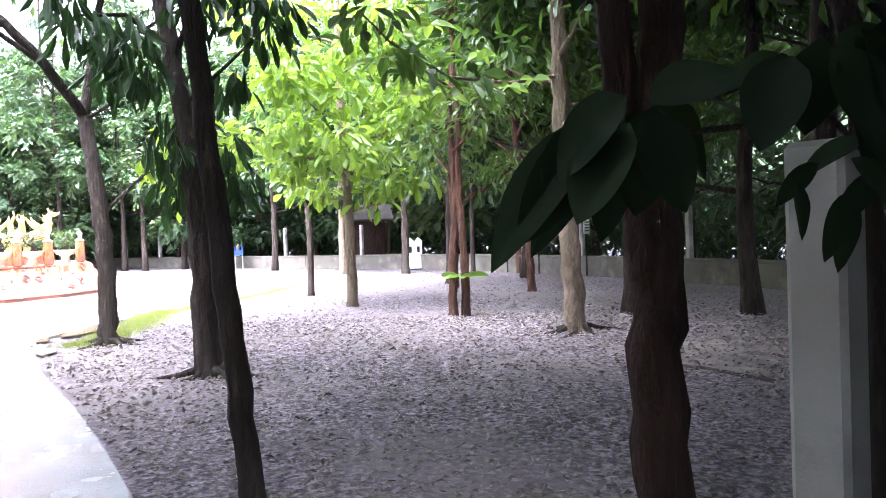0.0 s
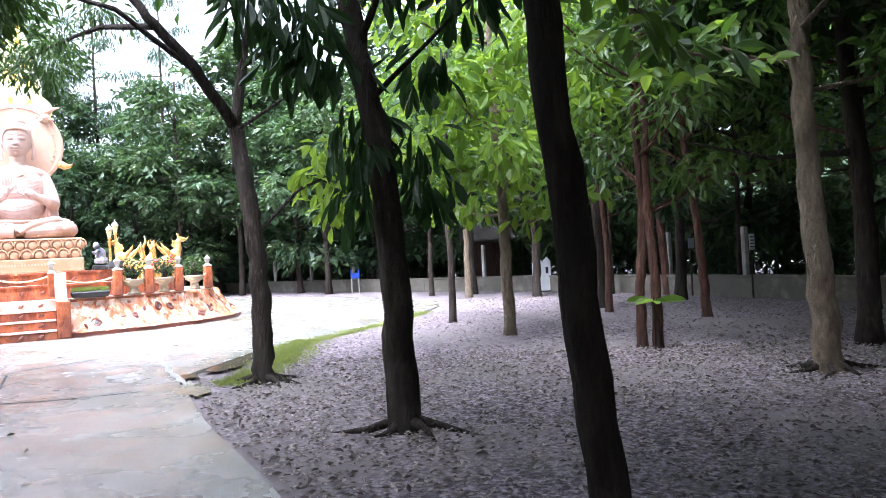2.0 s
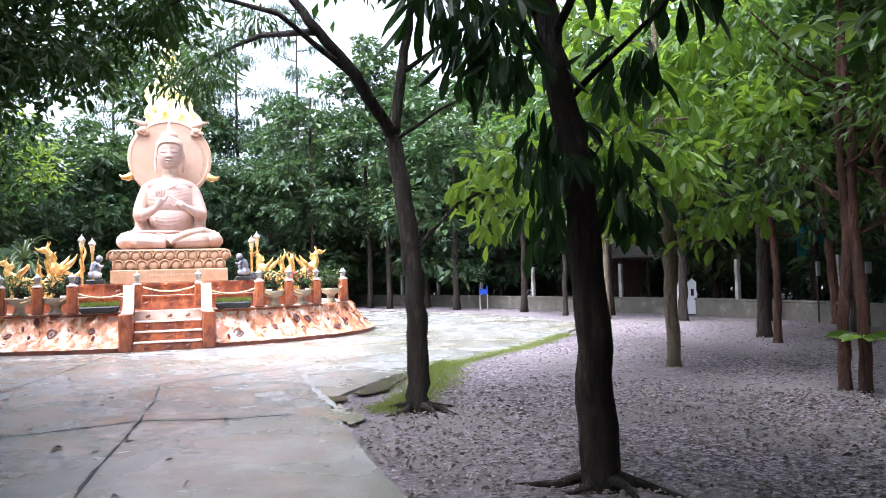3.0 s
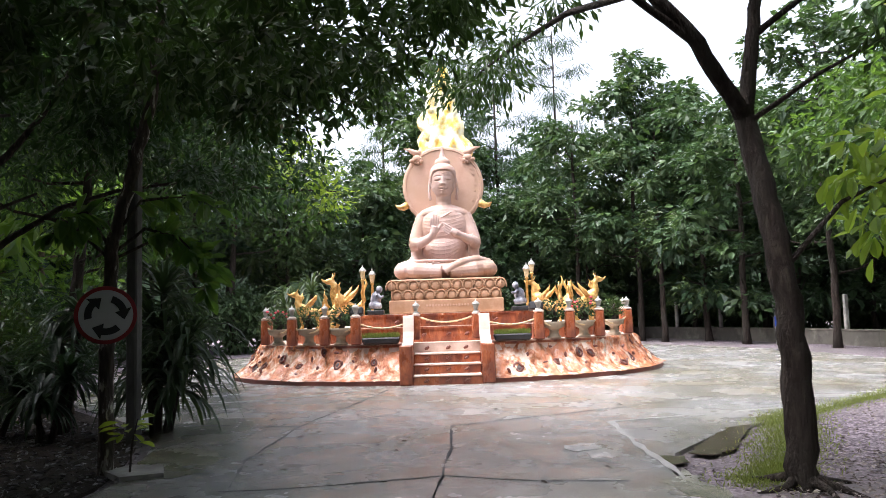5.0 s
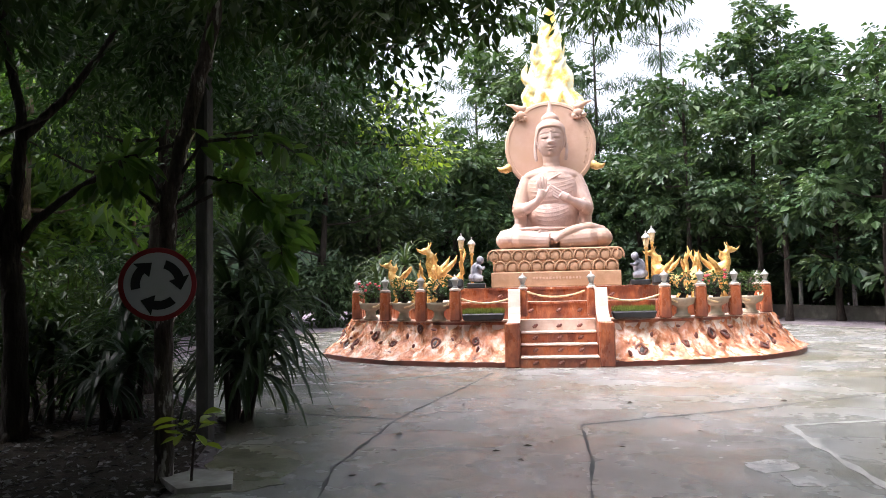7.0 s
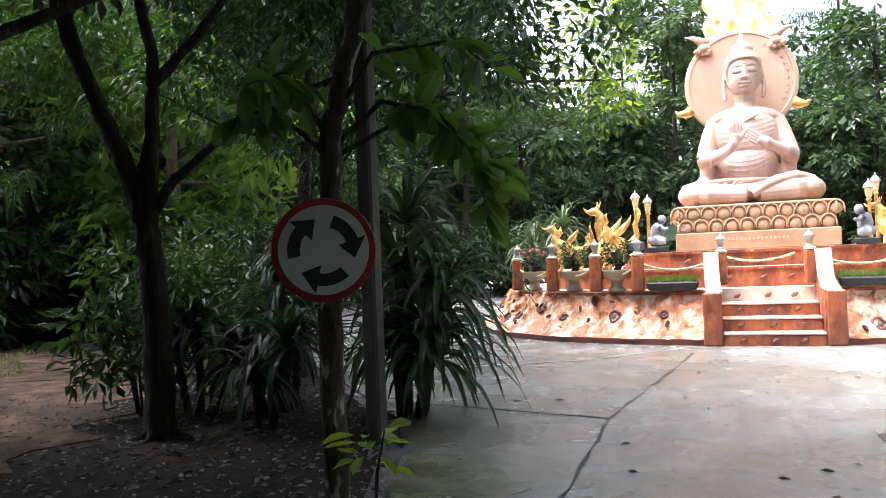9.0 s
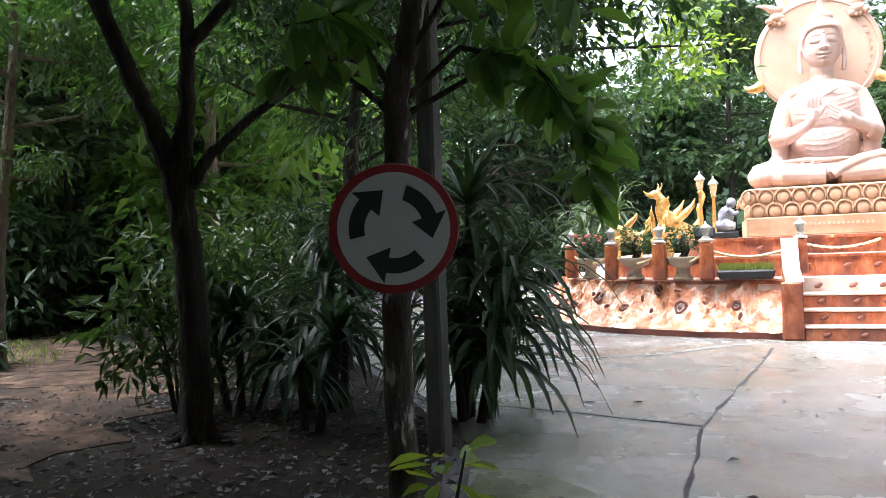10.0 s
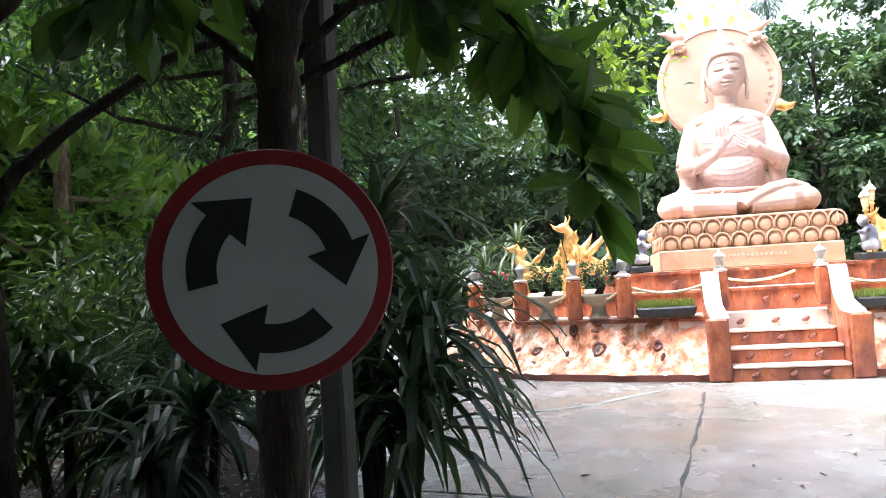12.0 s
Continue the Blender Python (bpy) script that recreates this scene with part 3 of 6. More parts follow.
def cheek(x0, x1, z_off, profile):
    n = len(profile)
    vv = [(x0, y, z + z_off) for y, z in profile] + [(x1, y, z + z_off) for y, z in profile]
    ff = [tuple(range(n)), tuple(reversed(range(n, 2 * n)))] + [(k, n + k, n + (k + 1) % n, (k + 1) % n) for k in range(n)]
    return Geo().add(vv, ff)


curve = [(-0.13, 0.91), (0.1, 0.92), (0.26, 0.97), (0.36, 1.06), (0.43, 1.2), (0.49, 1.38), (0.54, 1.54)]
for sgn in (-1, 1):
    xa, xb = 0.05 + sgn * 0.78, 0.05 + sgn * 1.0
    xa, xb = min(xa, xb), max(xa, xb)
    part("stair_wall", cheek(xa, xb, 0, [(-0.16, 0.0)] + [(y - 0.02, z) for y, z in curve] + [(0.8, 1.54), (0.8, 0.0)]), RED_STEP, base)
    part("stair_coping", cheek(xa - 0.015, xb + 0.015, 0, [(y - 0.03, z) for y, z in curve] + [(y + 0.03, z + 0.04) for y, z in reversed(curve)]), TREAD, base, "pale curved coping")
    part("stair_pillar", Geo().box((0.05 + sgn * 0.93, -0.1, 0.46), (0.3, 0.16, 0.9), bev=0.03), RED_STEP, base)

lantern_top = [(0.055, 0), (0.075, 0.03), (0.03, 0.05), (0.045, 0.06), (0.075, 0.17), (0.09, 0.175), (0.095, 0.19), (0.05, 0.235), (0.02, 0.25), (0.018, 0.28), (0.004, 0.3)]


def rail_post(u, v, z, h, w, tag):
    p = thing("railing_post", "red-brown painted railing post with grey lantern finial", "post", MON @ pose(u, v, z), tag)
    part("shaft", Geo().box((0, 0, h / 2), (w, w, h), bev=0.035, top=0.9), RED_STEP, p)
    part("cap", Geo().lathe([(w * 0.5, h - 0.01), (w * 0.52, h + 0.02), (w * 0.3, h + 0.05)], 14), TREAD, p)
    part("finial", Geo().lathe([(r, h + 0.04 + q) for r, q in lantern_top], 12), LAMP_GREY, p, "grey lantern-shaped finial", True)
    return p


POSTS_L = [(-2.1, 0.72), (-2.88, 0.98), (-3.78, 1.5), (-4.75, 2.8), (-5.05, 4.3)]
POSTS_R = [(2.25, 0.76), (3.03, 1.06), (3.85, 1.58), (4.88, 2.95), (5.12, 4.4)]
for u, v in POSTS_L + POSTS_R:
    rail_post(u, v, 0.92, 0.66, 0.25, "railing posts")
for u in (-0.66, 0.76):
    rail_post(u, 0.66, 1.0, 0.58, 0.2, "stair posts")


def chain(p, q, sag):
    pts = [Vector(p).lerp(Vector(q), i / 22) - Vector((0, 0, sag * 4 * (i / 22) * (1 - i / 22))) for i in range(23)]
    return single("rope_chain", Geo().tube(pts, [0.019 + 0.006 * (i % 2) for i in range(23)], 6), ROPE, "sagging gold-painted rope chain between railing posts", "chain", MON, "chains", smooth=True)


for a, b in list(zip(POSTS_L, POSTS_L[1:])) + list(zip(POSTS_R, POSTS_R[1:])):
    chain((*a, 1.42), (*b, 1.42), 0.2)
for u0, (u, v) in ((-0.72, POSTS_L[0]), (0.82, POSTS_R[0])):
    chain((u0, 0.66, 1.48), (u, v, 1.45), 0.17)
chain((-0.6, 1.86, 1.52), (0.7, 1.86, 1.52), 0.13)

# lotus plinth
plinth = thing("lotus_plinth", "carved tan stone plinth with two rows of lotus petals", "plinth", MON @ pose(0.07, 3.2, 1.62))
part("foot", Geo().box((0, 0, 0.175), (2.94, 2.3, 0.35), bev=0.02), STONE_LOTUS, plinth)
part("core", Geo().box((0, 0, 0.61), (2.78, 2.14, 0.53), bev=0.05), STONE_LOTUS, plinth)
part("lip", Geo().box((0, 0, 0.855), (2.86, 2.2, 0.06), bev=0.025), STONE_LOTUS, plinth)
ptl = Geo().ball((0, 0.0, 0.10), (0.115, 0.035, 0.11), n=12, m=8)
ptl.tube([(0.14 * math.cos(math.pi * i / 14), -0.02, 0.02 + 0.235 * math.sin(math.pi * i / 14) ** 0.7) for i in range(15)], [0.02] * 15, 6)
petal = ptl.mesh("petal", STONE_LOTUS, True)
for row, z in ((0, 0.345), (1, 0.6)):
    for i in range(10 + row):
        x = -1.27 - 0.14 * row + 0.282 * i
        for rz, y in ((0, -1.07), (180, 1.07)):
            b = part("petal", None, None, plinth, data=petal)
            b.matrix_basis = pose(x if rz == 0 else -x, y, z, 0, 0, rz)
    for i in range(7 + row):
        y = -0.86 - 0.14 * row + 0.285 * i
        for rz, x in ((90, 1.39), (-90, -1.39)):
            b = part("petal", None, None, plinth, data=petal)
            b.matrix_basis = pose(x, y, z, 0, 0, rz)
inscr = part("inscription", Geo().box((0, 0, 0), (0.05, 0.006, 0.05), bev=0.002), STONE_HALO, plinth, "worn unreadable carved line of writing")
inscr.location = (-0.5, -1.153, 0.2)
for i in range(1, 15):
    b = part("inscription", None, None, plinth, data=inscr.data)
    b.location, b.scale = (-0.5 + i * 0.075, -1.153, 0.2), (0.8 + 0.2 * (i % 2), 1, 0.8 + 0.2 * (i % 3))

# seated statue
def bell(x, z, cx, cz, sx, sz):
    return math.exp(-((x - cx) / sx) ** 2 - ((z - cz) / sz) ** 2)


def face_relief(x, z):
    """How far the features stand out of the oval of the face."""
    a = abs(x)
    d = 0.03 * bell(x, z, 0, 2.35, 0.09, 0.06)
    if 2.55 < z < 2.83:
        d += math.exp(-(x / (0.032 + 0.12 * (2.83 - z) ** 1.2)) ** 2) * (0.015 + 0.27 * (2.83 - z)) * min(1, (z - 2.55) / 0.04)
    d += 0.035 * bell(a, z, 0.055, 2.60, 0.03, 0.028)
    brow = 2.815 - 1.6 * (a - 0.13) ** 2
    d -= 0.022 * math.exp(-((z - brow) / 0.013) ** 2) * (0.03 < a < 0.26)
    d += 0.014 * bell(a, z, 0.135, 2.725, 0.08, 0.035)
    lid = 2.688 + 1.5 * (a - 0.135) ** 2
    d -= 0.05 * math.exp(-((z - lid) / 0.015) ** 2) * (0.055 < a < 0.225)
    d += 0.045 * bell(x, z, 0, 2.492, 0.085, 0.02) + 0.04 * bell(x, z, 0, 2.432, 0.065, 0.022)
    d -= 0.05 * math.exp(-((z - 2.462 - 2.0 * x * x) / 0.011) ** 2) * (a < 0.12)
    return d - 0.018 * bell(x, z, 0, 2.395, 0.09, 0.015) + 0.012 * bell(a, z, 0.17, 2.56, 0.09, 0.09)


def head(geo, n=120, m=110):
    levels = [(2.24, 0.03), (2.262, 0.13), (2.31, 0.195), (2.40, 0.245), (2.52, 0.287), (2.66, 0.315), (2.82, 0.335), (2.98, 0.325), (3.08, 0.285), (3.15, 0.22), (3.19, 0.14), (3.2, 0.02)]
    zs, ws = [q[0] for q in levels], [q[1] for q in levels]
    vv, ff = [], []
    for j in range(m):
        z = 2.24 + 0.96 * j / (m - 1)
        w = float(np.interp(z, zs, ws))
        for i in range(n):
            t = 2 * math.pi * i / n
            x, y = w * math.sin(t), -w * 1.08 * math.cos(t)
            turn = min(t, 2 * math.pi - t)
            line = 2.965 - 0.2 * (turn / 1.15) ** 4 if turn < 1.3 else 2.42
            over = z - line
            if over > 0:
                k = 1 + 0.10 * min(1, over / 0.03) + 0.012 * math.sin(z * 150) * math.sin(t * 30)
                x, y = x * k, y * k
            elif turn < 1.3:
                y -= face_relief(x, z) * max(0, math.cos(t)) ** 0.5
                if over > -0.03:
                    x, y = x * 0.95, y * 0.95
            vv.append((x, y, z))
    for j in range(m - 1):
        ff += [(j * n + i, j * n + (i + 1) % n, (j + 1) * n + (i + 1) % n, (j + 1) * n + i) for i in range(n)]
    ff += [tuple(reversed(range(n))), tuple(range((m - 1) * n, m * n))]
    return geo.add(vv, ff)


def chest_y(x, z):
    """The front of the trunk of the body."""
    best = 0.0
    for cz, a, b, c, cy in ((1.45, 0.68, 0.43, 0.66, 0.08), (0.82, 0.6, 0.46, 0.55, 0.1), (1.84, 0.64, 0.33, 0.2, 0.1)):
        q = 1 - (x / a) ** 2 - ((z - cz) / c) ** 2
        if q > 0:
            best = min(best, cy - b * math.sqrt(q))
    return best


s = Geo()
s.ball((0, 0.0, 0.24), (1.28, 0.85, 0.25), n=28, m=14).ball((0, 0.2, 0.62), (0.82, 0.36, 0.4), n=20, m=12)
for q in (-1, 1):
    s.ball((q * 1.03, -0.22, 0.26), (0.36, 0.5, 0.265), n=18, m=12)
    s.tube([(q * 0.5, 0.2, 0.36), (q * 0.9, -0.1, 0.34), (q * 1.08, -0.36, 0.29), (q * 0.75, -0.66, 0.24), (0.1 * q, -0.76, 0.2)], [0.28, 0.25, 0.23, 0.22, 0.18], 14)
    s.ball((q * 0.42, 0.1, 1.84), (0.30, 0.25, 0.16), (0, 16 * q, 0), n=16, m=10)
    s.tube([(q * 0.56, 0.1, 1.78), (q * 0.66, 0.06, 1.5), (q * 0.75, 0.0, 1.2), (q * 0.80, -0.08, 1.0)], [0.19, 0.2, 0.2, 0.19], 16)
    s.ball((q * 0.52, 0.14, 1.35), (0.24, 0.22, 0.55), n=14, m=10)
    # hanging sleeve
    s.tube([(q * 0.80, -0.06, 1.02), (q * 0.78, 0.0, 0.82), (q * 0.79, 0.02, 0.64), (q * 0.86, 0.0, 0.46)], [0.19, 0.15, 0.145, 0.2], 14)
    # ears with long lobes
    s.ball((q * 0.365, 0.03, 2.68), (0.04, 0.085, 0.14), n=10, m=8)
    s.tube([(q * 0.375, 0.02, 2.62), (q * 0.385, 0.01, 2.45), (q * 0.37, 0.0, 2.3), (q * 0.355, 0.0, 2.2)], [0.045, 0.04, 0.045, 0.04], 8)
    # bunched cloth behind the knees
    for k in range(6):
        s.ball((q * (0.86 + 0.075 * k), 0.42 - 0.1 * k, 0.60 - 0.03 * k), (0.075, 0.08, 0.06), n=8, m=6)
s.tube([(1.16, -0.3, 0.44), (0.82, -0.58, 0.5), (0.45, -0.76, 0.43), (0.15, -0.86, 0.3), (-0.02, -0.88, 0.18)], [0.10, 0.12, 0.11, 0.10, 0.09], 12)
s.tube([(-0.9, -0.45, 0.49), (-0.45, -0.56, 0.51), (0.0, -0.55, 0.49), (0.4, -0.5, 0.5)], [0.03, 0.045, 0.045, 0.03], 8)
s.ball((0, 0.1, 0.82), (0.6, 0.46, 0.55), n=24, m=14)
s.ball((0, 0.08, 1.45), (0.68, 0.43, 0.66), n=24, m=14)
s.ball((0, 0.1, 1.84), (0.66, 0.34, 0.22), n=24, m=12).ball((0, 0.12, 1.93), (0.5, 0.26, 0.16), n=20, m=10)
s.tube([(0, 0.08, 1.92), (0, 0.07, 2.05), (0, 0.06, 2.14), (0, 0.03, 2.38)], [0.34, 0.225, 0.2, 0.215], 18)
for z in (2.08, 2.14):
    s.tube([(0.18 * math.sin(t), 0.06 - 0.18 * math.cos(t), z) for t in [math.pi * (i / 10 - 0.5) for i in range(11)]], [0.012] * 11, 6)
head(s)
s.ball((0, 0.05, 3.22), (0.225, 0.225, 0.17), n=18, m=12)
s.lathe([(0.14, 3.3), (0.10, 3.37), (0.075, 3.43), (0.05, 3.52), (0.035, 3.6), (0.012, 3.72)], 12, (0, 0.05, 0))
s.ball((0, -0.375, 2.87), (0.014, 0.02, 0.014), n=8, m=6)
# arm with the raised palm, and the arm that points across
s.tube([(-0.80, -0.12, 1.0), (-0.62, -0.42, 0.99), (-0.34, -0.62, 1.14)], [0.18, 0.135, 0.095], 14)
s.tube([(-0.68 + 0.04 * math.cos(t), -0.36 + 0.16 * math.sin(t) * 0.7, 0.99 + 0.16 * math.cos(t)) for t in [math.pi * i / 8 for i in range(17)]], [0.02] * 17, 6)
s.tube([(-0.36, -0.62, 1.12), (-0.28, -0.66, 1.24), (-0.25, -0.67, 1.4)], [0.085, 0.105, 0.10], 12)
for x, h in ((-0.35, 0.26), (-0.285, 0.33), (-0.215, 0.34), (-0.15, 0.28)):
    s.tube([(x, -0.67, 1.40), (x - 0.004, -0.69, 1.40 + h * 0.6), (x + 0.006, -0.68, 1.40 + h)], [0.034, 0.032, 0.02], 8)
s.tube([(-0.18, -0.67, 1.28), (-0.10, -0.71, 1.40), (-0.06, -0.72, 1.48)], [0.04, 0.034, 0.022], 8)
s.tube([(0.80, -0.12, 1.0), (0.66, -0.42, 1.05), (0.40, -0.62, 1.15)], [0.18, 0.135, 0.095], 14)
s.tube([(0.70 + 0.04 * math.cos(t), -0.38 + 0.16 * math.sin(t) * 0.7, 1.04 + 0.16 * math.cos(t)) for t in [math.pi * i / 8 for i in range(17)]], [0.02] * 17, 6)
s.tube([(0.42, -0.62, 1.14), (0.30, -0.67, 1.2), (0.18, -0.68, 1.28)], [0.09, 0.115, 0.09], 12)
for k in range(4):
    s.tube([(0.2 - 0.02 * k, -0.69, 1.33 - 0.052 * k), (0.06 - 0.02 * k, -0.71, 1.42 - 0.055 * k), (-0.06 + 0.015 * k, -0.72, 1.51 - 0.065 * k)], [0.033, 0.03, 0.018], 8)
# folds of the robe
for k in range(12):
    z = 0.60 + 0.098 * k
    w = 0.34 + 0.022 * k
    s.tube([(w * x, chest_y(w * x, z + 0.10 * x * x + 0.05 * x) + 0.006, z + 0.10 * x * x + 0.05 * x) for x in [i / 8 - 1 for i in range(17)]], [0.010] * 17, 6)
s.tube([(x, chest_y(x, 1.72 - 0.5 * x) - 0.004, 1.72 + 0.5 * x) for x in [-0.2 + 0.06 * i for i in range(8)]], [0.022] * 8, 6)
for q in (-1, 1):
    for k in range(5):
        s.tube([(q * (0.30 + 0.17 * k), -0.78 + 0.04 * k, 0.46 - 0.01 * k), (q * (0.44 + 0.17 * k), -0.88 + 0.07 * k, 0.28), (q * (0.40 + 0.17 * k), -0.84 + 0.07 * k, 0.06)], [0.024] * 3, 6)
    for k in range(4):
        s.tube([(q * (0.62 + 0.02 * k), -0.10 - 0.02 * k, 1.62 - 0.14 * k), (q * (0.80 + 0.02 * k), -0.08, 1.55 - 0.15 * k), (q * (0.86 + 0.02 * k), 0.02, 1.52 - 0.15 * k)], [0.018] * 3, 6)
statue = single("seated_statue", s, STONE_PINK, "pink sandstone seated meditating statue on lotus plinth", "statue", MON @ pose(0.07, 3.12, 2.5), smooth=True)
fuse(statue, 0.0125, 2, 0.5)

# halo with golden flames
halo = thing("halo", "round tan halo with gold flames behind the statue", "halo", MON @ pose(0.07, 3.75, 2.5))
disc = Geo()
disc.lathe([(1.12, -0.09), (1.14, -0.06), (1.14, 0.06), (1.11, 0.09), (1.05, 0.10), (1.03, 0.08), (0.02, 0.08)], 64)
disc.v = [(x, -z, 2.68 + y) for x, y, z in disc.v]
part("disc", disc, STONE_HALO, halo)
for k in range(10):
    a0 = radians(-28 + 9.4 * k)
    curl = [(0.93 + 0.045 * math.sin(h * 1.9 + k), a0 + 0.022 * (h - 2)) for h in range(5)]
    part("scroll", Geo().tube([(r * math.cos(t), -0.085, 2.68 + r * math.sin(t)) for r, t in curl], [0.003, 0.007, 0.009, 0.007, 0.003], 6), STONE_HALO, halo, smooth=True)
part("stem", Geo().box((0, 0.05, 1.0), (1.3, 0.3, 2.0), bev=0.1), STONE_HALO, halo)
fl = Geo()
n = 22
body = []
for k in range(n + 1):
    f = k / n
    body.append((0.05 + 0.09 * math.sin(f * 9) * f * (1.2 - f), 0.0, 3.42 + 2.95 * f))
fl.tube(body, [0.74 * (1 - f) ** 0.62 * (1 + 0.10 * math.sin(f * 21)) + 0.012 for f in [k / n for k in range(n + 1)]], 18)
fl.v = [(x, 0.3 * y, z) for x, y, z in fl.v]
TONGUES = [(-0.66, 3.5, -0.60, 0.75, 0.13), (-0.45, 3.6, -0.5, 1.05, 0.14), (-0.2, 3.65, -0.32, 1.3, 0.13), (0.04, 3.7, 0.1, 1.0, 0.12), (0.3, 3.6, 0.22, 1.2, 0.14), (0.55, 3.6, 0.42, 1.1, 0.14), (0.76, 3.5, 0.7, 0.8, 0.13),
           (-0.42, 4.3, -0.62, 0.75, 0.11), (0.0, 4.4, -0.05, 0.95, 0.11), (0.3, 4.3, 0.42, 0.9, 0.11), (-0.25, 5.1, -0.44, 0.75, 0.09), (0.2, 5.1, 0.24, 0.8, 0.09), (0.05, 5.5, 0.02, 0.8, 0.08)]
for i, (x0, z0, x1, h, r) in enumerate(TONGUES):
    sw = 0.08 if i % 2 else -0.08
    m = 9
    for face in (-1, 1):
        depth = face * (0.2 * (1 - (z0 - 3.4) / 3.0) ** 0.6)
        fl.tube([(x0 + (x1 - x0) * k / m + sw * math.sin(2.6 * math.pi * k / m), depth * (1 - 0.5 * k / m), z0 - 0.2 + (h + 0.1) * k / m) for k in range(m + 1)], [max(0.008, r * math.sin(math.pi * (0.28 + 0.72 * k / m)) ** 0.9) for k in range(m + 1)], 8)
fl.v = [(x, y + 0.26, z) for x, y, z in fl.v]
fuse(part("flame", fl, GOLD_FLAME, halo, "gold-painted sculpted flames", True), 0.028, 1)
for q in (-1, 1):
    o = Geo().tube([(q * 0.62, 0.0, 3.62), (q * 0.78, -0.05, 3.66), (q * 0.92, -0.08, 3.74), (q * 1.08, -0.08, 3.78)], [0.1, 0.09, 0.05, 0.01], 8)
    o.ball((q * 0.72, -0.12, 3.48), (0.13, 0.1, 0.1), n=10, m=7).ball((q * 0.85, -0.14, 3.42), (0.08, 0.08, 0.06), n=8, m=6).ball((q * 0.62, -0.12, 3.4), (0.07, 0.07, 0.08), n=8, m=6)
    for k in range(7):
        o.ball((q * (0.70 + 0.09 * math.cos(k * 0.9)), -0.14, 3.44 + 0.09 * math.sin(k * 0.9)), (0.045, 0.04, 0.045), n=8, m=6)
    part("crest", o, STONE_HALO, halo, smooth=True)
    part("fin", Geo().tube([(q * 1.0, 0, 2.2), (q * 1.15, 0, 2.12), (q * 1.28, 0, 2.13), (q * 1.36, 0, 2.2)], [0.12, 0.1, 0.06, 0.01], 8), GOLD, halo, "gold fin", True)


# golden mythical beasts and other small figures
def beast(pose_m, k, up, tail):
    b = Geo()
    b.ball((0, 0, 0.52), (0.36, 0.15, 0.17), (0, -18 * up, 0), n=14, m=9)
    b.ball((0.24, 0, 0.58 + 0.12 * up), (0.18, 0.16, 0.2), n=12, m=8)
    for x, y in ((0.24, 0.1), (0.26, -0.1), (-0.26, 0.1), (-0.24, -0.1)):
        b.tube([(x, y, 0.5), (x + 0.03, y, 0.3), (x - 0.02, y, 0.14), (x, y, 0.0)], [0.09, 0.06, 0.045, 0.055], 8)
        b.ball((x + 0.03, y, 0.035), (0.075, 0.05, 0.035), n=8, m=6)
    b.tube([(0.28, 0, 0.62), (0.38, 0, 0.82 + 0.1 * up), (0.36, 0, 0.98 + 0.15 * up), (0.44, 0, 1.04 + 0.15 * up)], [0.14, 0.11, 0.09, 0.08], 10)
    hz = 1.06 + 0.15 * up
    b.ball((0.48, 0, hz), (0.14, 0.08, 0.085), (0, 12, 0), n=12, m=8)
    b.tube([(0.55, 0, hz - 0.02), (0.66, 0, hz + 0.01), (0.72, 0, hz + 0.08)], [0.05, 0.035, 0.012], 7)
    for y in (-0.05, 0.05):
        b.tube([(0.42, y, hz + 0.06), (0.36, y * 1.4, hz + 0.17), (0.40, y * 1.6, hz + 0.26)], [0.03, 0.022, 0.006], 6)
    b.tube([(0.3, 0, 0.9), (0.2, 0, 1.0), (0.24, 0, 1.12), (0.16, 0, 1.2)], [0.05, 0.04, 0.03, 0.008], 6)
    t = tail
    b.tube([(-0.32, 0, 0.56), (-0.46, 0, 0.7), (-0.42, 0, 0.7 + 0.25 * t), (-0.54, 0, 0.75 + 0.45 * t), (-0.48, 0, 0.8 + 0.6 * t)], [0.07, 0.065, 0.06, 0.04, 0.008], 8)
    for y in (-0.12, 0.12):
        b.tube([(0.12, y, 0.66), (-0.02, y * 1.7, 0.82), (-0.16, y * 1.9, 0.96), (-0.24, y * 1.8, 1.12)], [0.06, 0.08, 0.05, 0.01], 7)
    b.v = [(x * k, y * k, z * k) for x, y, z in b.v]
    ob = single("beast_statue", b, GOLD, "gold-painted mythical lion-dragon statue on the red terrace", "statue", pose_m, "golden beasts", smooth=True)
    return fuse(ob, 0.025, 2)


for u, v, rz, k, up, tail in [(-3.6, 2.95, 185, 0.85, 0.3, 0.5), (-2.95, 2.6, 70, 0.75, 0.6, 1.0), (-2.62, 3.2, 210, 1.05, 1.0, 0.9), (2.75, 3.0, 150, 0.9, 1.0, 1.0), (3.2, 2.6, 60, 0.85, 0.7, 0.8), (3.75, 3.1, 10, 0.95, 0.8, 0.7)]:
    beast(MON @ pose(u, v, 1.29, 0, 0, rz), k, up, tail)
